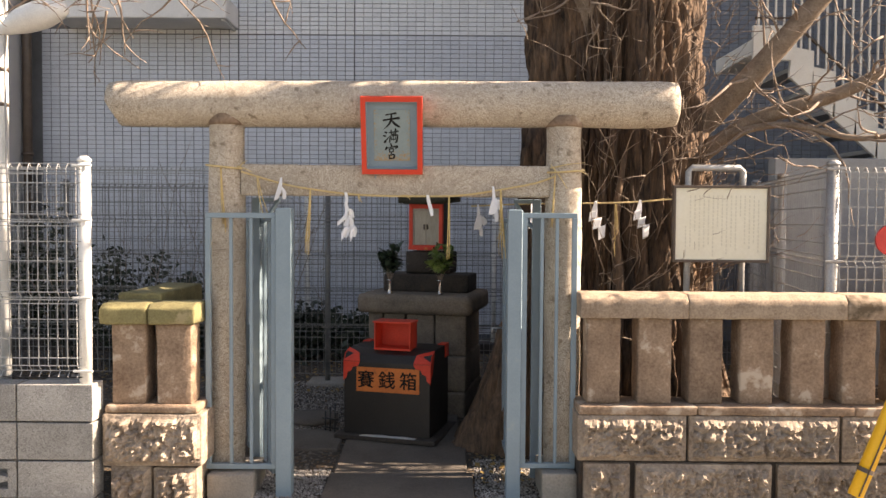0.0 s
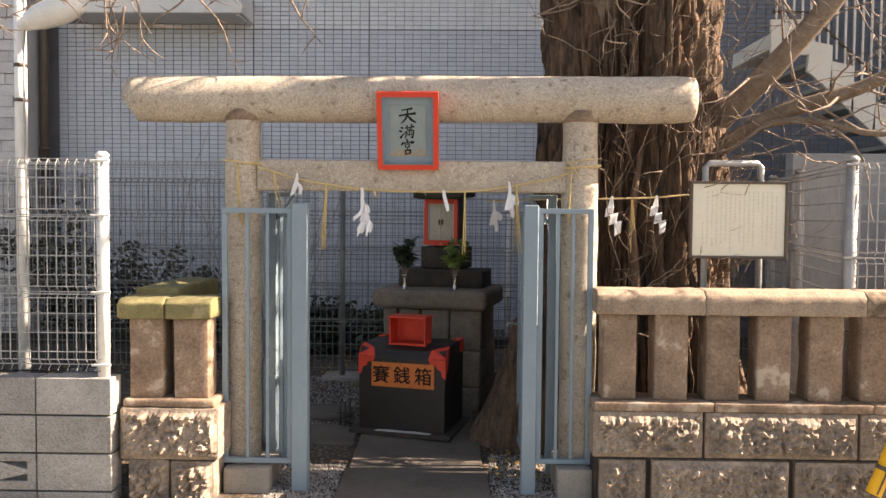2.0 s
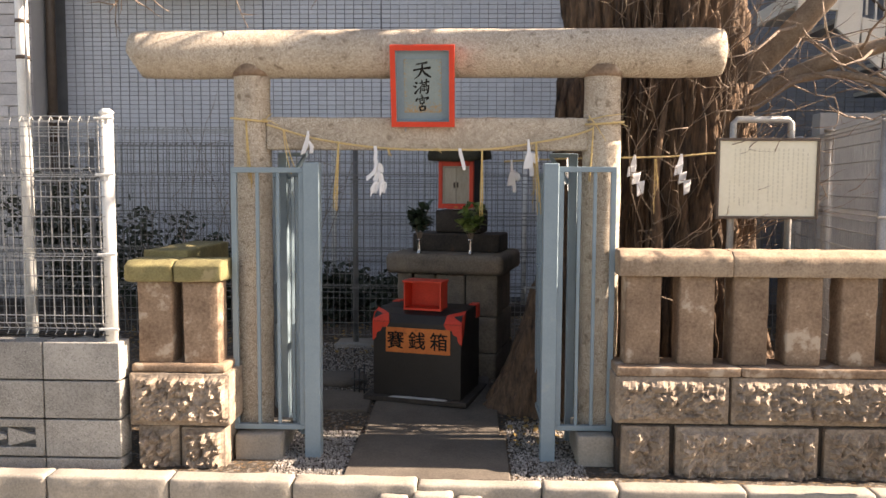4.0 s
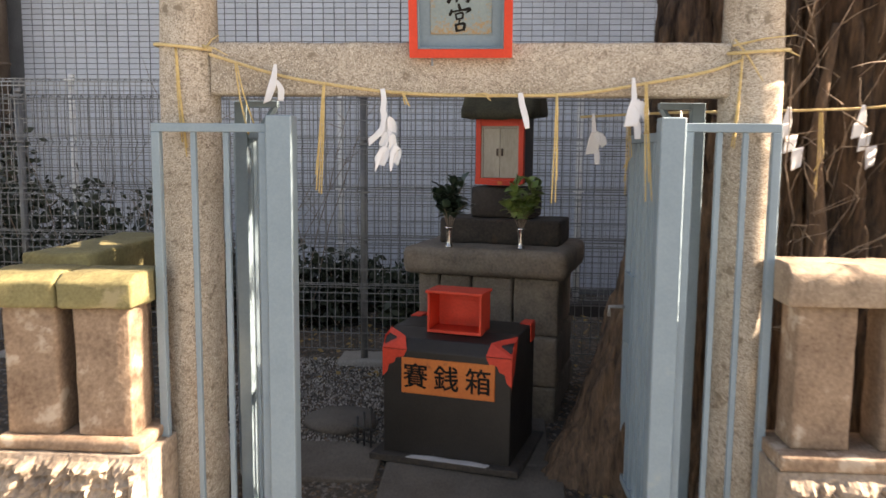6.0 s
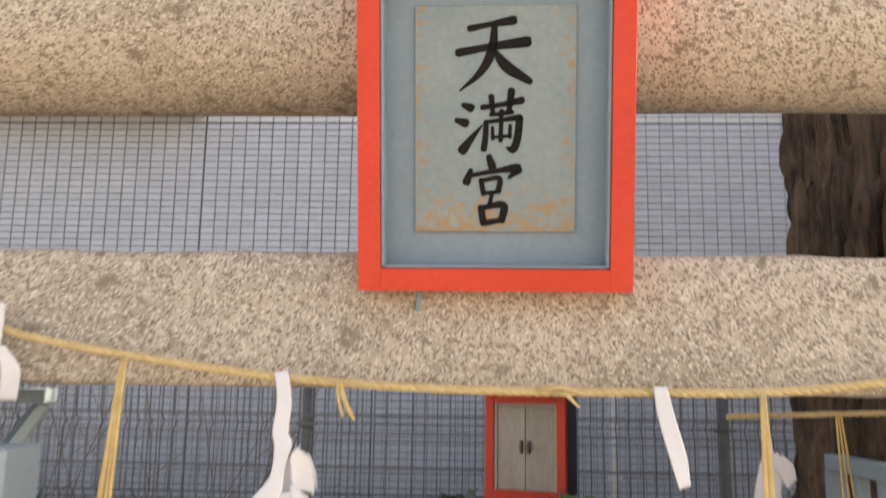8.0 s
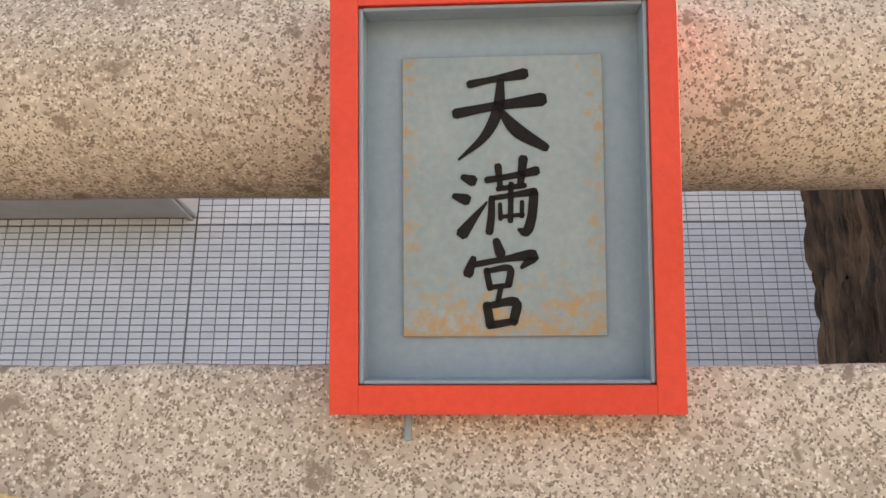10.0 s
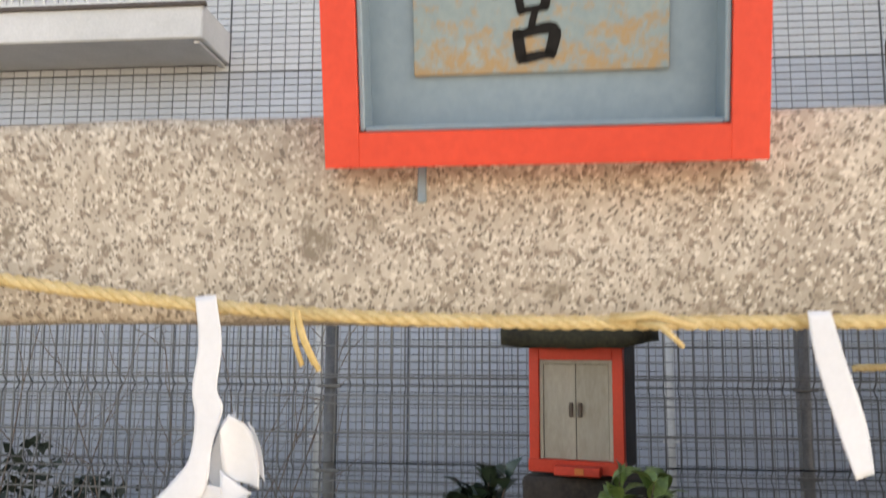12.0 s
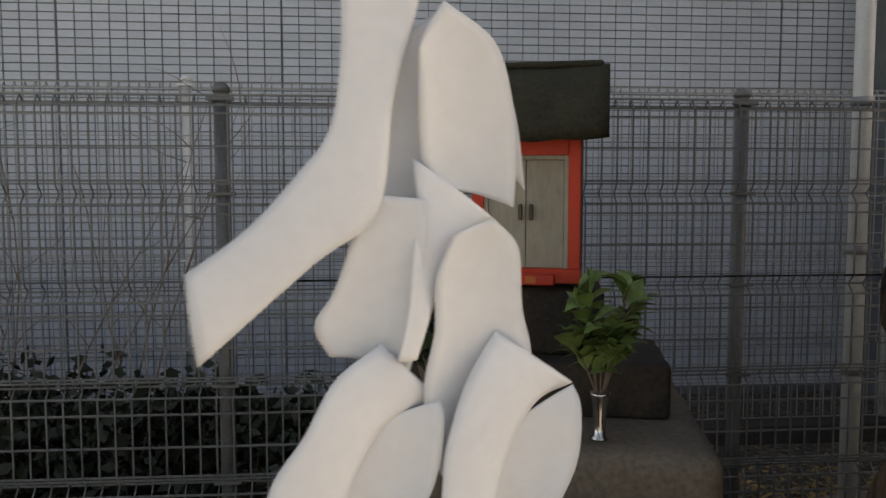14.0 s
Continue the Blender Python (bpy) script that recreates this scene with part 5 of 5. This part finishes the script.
def trunk_r(a, z):
    flare = 0.60 * math.exp(-z / 0.8) * (0.3 + 0.7 * max(0, math.cos(3.0 * a + 2.4)))
    r = 0.545 + flare
    r += 0.035 * math.cos(2 * a + 0.4 + z * 0.1) + 0.035 * math.cos(5 * a + z * 0.35)
    d = Vector((math.cos(a) * 1.3, math.sin(a) * 1.3, z * 0.35))
    r += 0.05 * noise.noise(d * 2.2) + 0.032 * noise.noise(Vector((math.cos(a) * 7, math.sin(a) * 7, z * 0.9)))
    r += 0.020 * noise.noise(Vector((math.cos(a) * 17, math.sin(a) * 17, z * 2.0)))
    for f, s, deep in ((9, 0.9, 0.065), (19, 2.2, 0.045), (34, 5.0, 0.024)):
        furrow = abs(noise.noise(Vector((math.cos(a) * f + 5, math.sin(a) * f, z * s))))
        r -= deep * max(0.0, 0.26 - furrow) / 0.26
    crease = math.exp(-((a - 4.75) / 0.10) ** 2) * min(1, max(0, (z - 1.0) / 0.8))
    return r - 0.16 * crease


bm = bmesh.new()
SA, SZ = 420, 220
rings = []
for i in range(SZ + 1):
    z = -0.05 + 6.0 * (i / SZ) ** 1.25
    rings.append([bm.verts.new(TC + Vector((trunk_r(a, z) * math.cos(a), trunk_r(a, z) * math.sin(a), z))) for a in (2 * math.pi * k / SA for k in range(SA))])
for a, b in zip(rings, rings[1:]):
    for k in range(SA):
        bm.faces.new((a[k], a[(k + 1) % SA], b[(k + 1) % SA], b[k]))
part("trunk", bm, BARK, tree, "furrowed dark brown trunk", smooth=True)


def shoot(bm, p, d, L, r, rng, n=6, droop=0.0, kink=0.28):
    """A crooked tapering branch; returns its points."""
    pts, d = [Vector(p)], Vector(d).normalized()
    for i in range(n):
        d = (d + Vector((rng.uniform(-kink, kink), rng.uniform(-kink, kink), rng.uniform(-kink, kink) - droop))).normalized()
        pts.append(pts[-1] + d * L / n)
    tube(pts, [r * (1 - 0.75 * i / n) for i in range(n + 1)], 5 if r < 0.012 else 8, bm)
    return pts


rng = random.Random(77)
limbs = [([(1.60, 6.0, 2.05), (1.95, 5.75, 2.45), (2.35, 5.6, 2.95), (2.75, 5.5, 3.5), (3.0, 5.4, 4.2)], 0.085),
         ([(1.60, 6.0, 1.88), (1.95, 5.75, 2.15), (2.45, 5.6, 2.32), (2.9, 5.5, 2.55), (3.5, 5.4, 2.7)], 0.06),
         ([(1.0, 5.85, 2.5), (0.85, 5.70, 3.0), (0.7, 5.5, 3.6), (0.4, 5.2, 4.4), (-0.3, 4.9, 5.2)], 0.09),
         ([(1.3, 5.85, 2.6), (1.45, 5.6, 3.2), (1.6, 5.4, 3.9), (1.9, 5.1, 5.0)], 0.09),
         ([(0.7, 6.0, 3.6), (0.0, 5.7, 4.0), (-0.9, 5.4, 3.9), (-1.7, 5.1, 3.5), (-2.3, 4.95, 3.0)], 0.07),
         ([(1.5, 5.75, 3.3), (2.2, 5.35, 4.0), (3.0, 5.10, 4.7), (3.9, 5.0, 5.3), (4.8, 4.9, 5.8)], 0.07),
         ([(1.4, 5.7, 3.6), (1.2, 5.4, 4.3), (1.5, 5.15, 4.9), (2.2, 5.0, 5.4), (3.2, 4.9, 5.8)], 0.05),
         # next limb is added out of view to shade the plaque's right side
         ([(1.5, 5.75, 3.3), (2.4, 5.3, 3.6), (3.32, 5.10, 3.74), (3.17, 5.09, 3.98), (3.02, 5.08, 4.24), (2.9, 5.1, 4.8)], 0.075),
         ([(1.6, 6.0, 2.0), (2.05, 5.62, 2.12), (2.5, 5.45, 2.02), (2.9, 5.3, 2.10)], 0.028)]
twigs = bmesh.new()
for pts, r in limbs:
    line = bent(pts, 5)
    part("limb", tube(line, [r * (1 - 0.6 * i / len(line)) for i in range(len(line))], 12), LIMB, tree, smooth=True)
    for i in range(4, len(line)):
        d = Vector((rng.uniform(-1, 1), rng.uniform(-1, 0.3), rng.uniform(-0.5, 0.9)))
        p = shoot(twigs, line[i], d, rng.uniform(0.3, 0.8), rng.uniform(0.006, 0.013), rng)
        for q in p[2::2]:
            shoot(twigs, q, Vector((rng.uniform(-1, 1), rng.uniform(-1, 1), rng.uniform(-0.6, 0.8))), rng.uniform(0.1, 0.3), 0.004, rng, 4)
# upper boughs above the torii, which streak it with shade
for k in range(8):
    c = Vector((1.4 + 0.42 * k + rng.uniform(-0.15, 0.15), 5.28 + rng.uniform(-0.1, 0.1), 4.35 + rng.uniform(-0.2, 0.5)))
    d = Vector((rng.uniform(0.5, 1.0), rng.uniform(0.5, 1.0) * rng.choice((1, 1, -1)), rng.uniform(-0.2, 0.6))).normalized()
    shoot(twigs, c - d * 0.5, d, 1.1, rng.uniform(0.012, 0.027), rng, 6, kink=0.12)
# suckers growing from the trunk
for k in range(120):
    a = rng.uniform(math.pi * 1.32, math.pi * 1.95)
    z = rng.uniform(0.7, 3.2)
    rr = trunk_r(a, z) - 0.01
    p = TC + Vector((rr * math.cos(a), rr * math.sin(a), z))
    out = Vector((math.cos(a), math.sin(a), 0))
    pts = shoot(twigs, p, out * 0.6 + Vector((rng.uniform(-0.4, 0.4), 0, rng.uniform(0.2, 1.2))), rng.uniform(0.2, 0.85), rng.uniform(0.002, 0.0048), rng, 6)
    for q in pts[2::2]:
        shoot(twigs, q, out * 0.3 + Vector((rng.uniform(-1, 1), -0.3, rng.uniform(-0.2, 1))), rng.uniform(0.08, 0.25), 0.003, rng, 4)
# hanging twigs above the torii and towards the street lamp
for cx, cy, cz, n in ((-2.15, 4.75, 2.62, 22), (-1.30, 4.8, 2.72, 12), (2.3, 5.0, 2.3, 4), (2.75, 5.1, 2.7, 8), (1.2, 5.25, 2.75, 5), (2.35, 4.9, 1.98, 2)):
    for k in range(n):
        p = Vector((cx + rng.uniform(-0.5, 0.5), cy + rng.uniform(-0.2, 0.3), cz + rng.uniform(-0.1, 0.25)))
        pts = shoot(twigs, p, (rng.uniform(-1, 1), rng.uniform(-0.4, 0.4), rng.uniform(-0.7, 0.3)), rng.uniform(0.25, 0.55), rng.uniform(0.005, 0.009), rng, 6, 0.05)
        for q in pts[1::2]:
            shoot(twigs, q, (rng.uniform(-1, 1), rng.uniform(-0.5, 0.5), rng.uniform(-0.8, 0.5)), rng.uniform(0.08, 0.2), 0.0045, rng, 4)
tagged(part("twig_mass", twigs, TWIG, tree, "tangle of bare thin twigs", smooth=True), kind="stuff")
hanger = thing("climber_stem", (1.04, 5.47, 0), "brown climbing stem rising on the trunk", "stem")
part("stem", tube(bent([(1.04, 5.40, 0.0), (1.03, 5.45, 0.6), (1.06, 5.48, 1.1), (1.04, 5.50, 1.5), (1.10, 5.53, 1.95)], 5), [0.062 - 0.0024 * k for k in range(21)], 10), BARK, hanger, smooth=True)

# ---- shrubs, litter and gravel ----


def scatter(name, mesh_pts, mesh_faces, spots, mat, label, category, smooth=False):
    verts, faces = [], []
    for at, s, e in spots:
        m = Matrix.LocRotScale(at, Euler(e), s)
        n = len(verts)
        verts += [tuple(m @ Vector(p)) for p in mesh_pts]
        faces += [tuple(n + i for i in f) for f in mesh_faces]
    ob = joined(name, verts, faces, mat, None, smooth=smooth)
    return tagged(ob, label, category, kind="stuff")


LEAF_P = [(-0.4, 0, 0.05), (0, -0.5, 0), (0.4, 0, 0.08), (0, 0.5, 0.04)]
LEAF_F = [(0, 1, 2, 3)]
ico = bmesh.new()
bmesh.ops.create_icosphere(ico, subdivisions=1, radius=0.5)
ICO_P, ICO_F = [tuple(v.co) for v in ico.verts], [tuple(v.index for v in f.verts) for f in ico.faces]
ico.free()
rng = random.Random(9)
spots = []
for k in range(10500):
    if k < 2600:
        x, y = rng.uniform(-1.05, -0.67), rng.uniform(4.58, 5.3)
    elif k < 5200:
        x, y = rng.uniform(0.18, 0.56), rng.uniform(4.58, 5.5)
    else:
        x, y = rng.uniform(-1.7, -0.62), rng.uniform(5.9, 7.3)
    s = rng.uniform(0.007, 0.015)
    spots.append((Vector((x, y, floor_z(y) + 0.004)), Vector((s, s * rng.uniform(0.7, 1.2), s * 0.6)), (rng.uniform(0, 6), rng.uniform(0, 6), rng.uniform(0, 6))))
scatter("gravel", ICO_P, ICO_F, spots, PEBBLE, "pale gravel beside the path", "gravel")
spots = []
for k in range(900):
    x, y = rng.uniform(-3.5, 2.2), rng.uniform(6.9, 8.8)
    if rng.random() < 0.12:
        x, y = rng.uniform(0.2, 0.5), rng.uniform(5.1, 5.9)
    s = rng.uniform(0.02, 0.05)
    spots.append((Vector((x, y, floor_z(y) + 0.012)), Vector((s, s, s)), (rng.uniform(-0.5, 0.5), rng.uniform(-0.5, 0.5), rng.uniform(0, 6))))
for k in range(700):
    x, y = rng.gauss(1.6, 0.45), rng.gauss(7.95, 0.2)
    s = rng.uniform(0.03, 0.07)
    spots.append((Vector((x, y, 0.16 + rng.uniform(0, 0.05))), Vector((s * 0.4, s, s)), (rng.uniform(-0.5, 0.5), rng.uniform(-0.5, 0.5), rng.uniform(0, 6))))
scatter("leaf_litter", LEAF_P, LEAF_F, spots, DRY_LEAF, "scattered dry brown leaves on the soil", "leaves")


def shrub(at, r, h, seed, label, count=1800):
    rng = random.Random(seed)
    s = thing("shrub", at, label, "shrub", "shrubs behind the fence")
    bm = bmesh.new()
    verts, faces = [], []
    for k in range(9):
        pts = shoot(bm, at, (rng.uniform(-0.6, 0.6), rng.uniform(-0.6, 0.6), 1), h * rng.uniform(0.7, 1.1), 0.008, rng, 7)
        for q in pts[2:]:
            for j in range(count // 54):
                c = q + Vector((rng.gauss(0, r * 0.28), rng.gauss(0, r * 0.28), rng.gauss(0, r * 0.2)))
                m = Matrix.LocRotScale(c, Euler((rng.uniform(0, 6), rng.uniform(0, 6), rng.uniform(0, 6))), Vector((1, 1.6, 1)) * rng.uniform(0.03, 0.065))
                n = len(verts)
                verts += [tuple(m @ Vector(p)) for p in LEAF_P]
                faces += [tuple(n + i for i in f) for f in LEAF_F]
    part("stem", bm, TWIG, s, smooth=True)
    joined("foliage", verts, faces, SHRUB_LEAF, s, kind="stuff")
    return s


for at, r, h, sd_ in (((-3.55, 8.1, 0.15), 0.35, 1.25, 1), ((-2.9, 8.2, 0.15), 0.30, 1.1, 2), ((-2.35, 8.3, 0.15), 0.34, 0.62, 3), ((-1.85, 8.25, 0.15), 0.34, 0.58, 4), ((-1.35, 8.3, 0.15), 0.32, 0.52, 7), ((-0.85, 8.3, 0.15), 0.26, 0.45, 5), ((-0.3, 8.35, 0.15), 0.22, 0.3, 6)):
    shrub(at, r, h, sd_, "dark evergreen shrub behind the mesh fence")
for a, b, w in (((1.25, 7.62, 0.20), (2.35, 7.75, 0.20), 0.05), ((1.0, 7.75, 0.19), (1.9, 7.98, 0.19), 0.045), ((1.5, 7.55, 0.19), (2.5, 7.52, 0.19), 0.04)):
    single("old_log", tube([a, tuple((Vector(a) + Vector(b)) / 2 + Vector((0, 0.02, 0.01))), b], [w, w * 0.95, w * 0.85], 9), LIMB, "weathered log lying on the soil behind the fence", "log", "logs behind the fence", smooth=True)
bare = bmesh.new()
rng = random.Random(31)
for k in range(16):
    p = (rng.uniform(-3.2, -0.9), rng.uniform(7.9, 8.5), 0.15)
    pts = shoot(bare, p, (rng.uniform(-0.4, 0.4), 0, 1), rng.uniform(1.0, 1.9), 0.006, rng, 7, kink=0.12)
    for q in pts[3:]:
        shoot(bare, q, (rng.uniform(-1, 1), 0, rng.uniform(0.2, 1)), rng.uniform(0.2, 0.45), 0.003, rng, 4)
tagged(single("bare_stems", bare, TWIG, "thin leafless stems behind the mesh fence", "stems", smooth=True), kind="stuff")
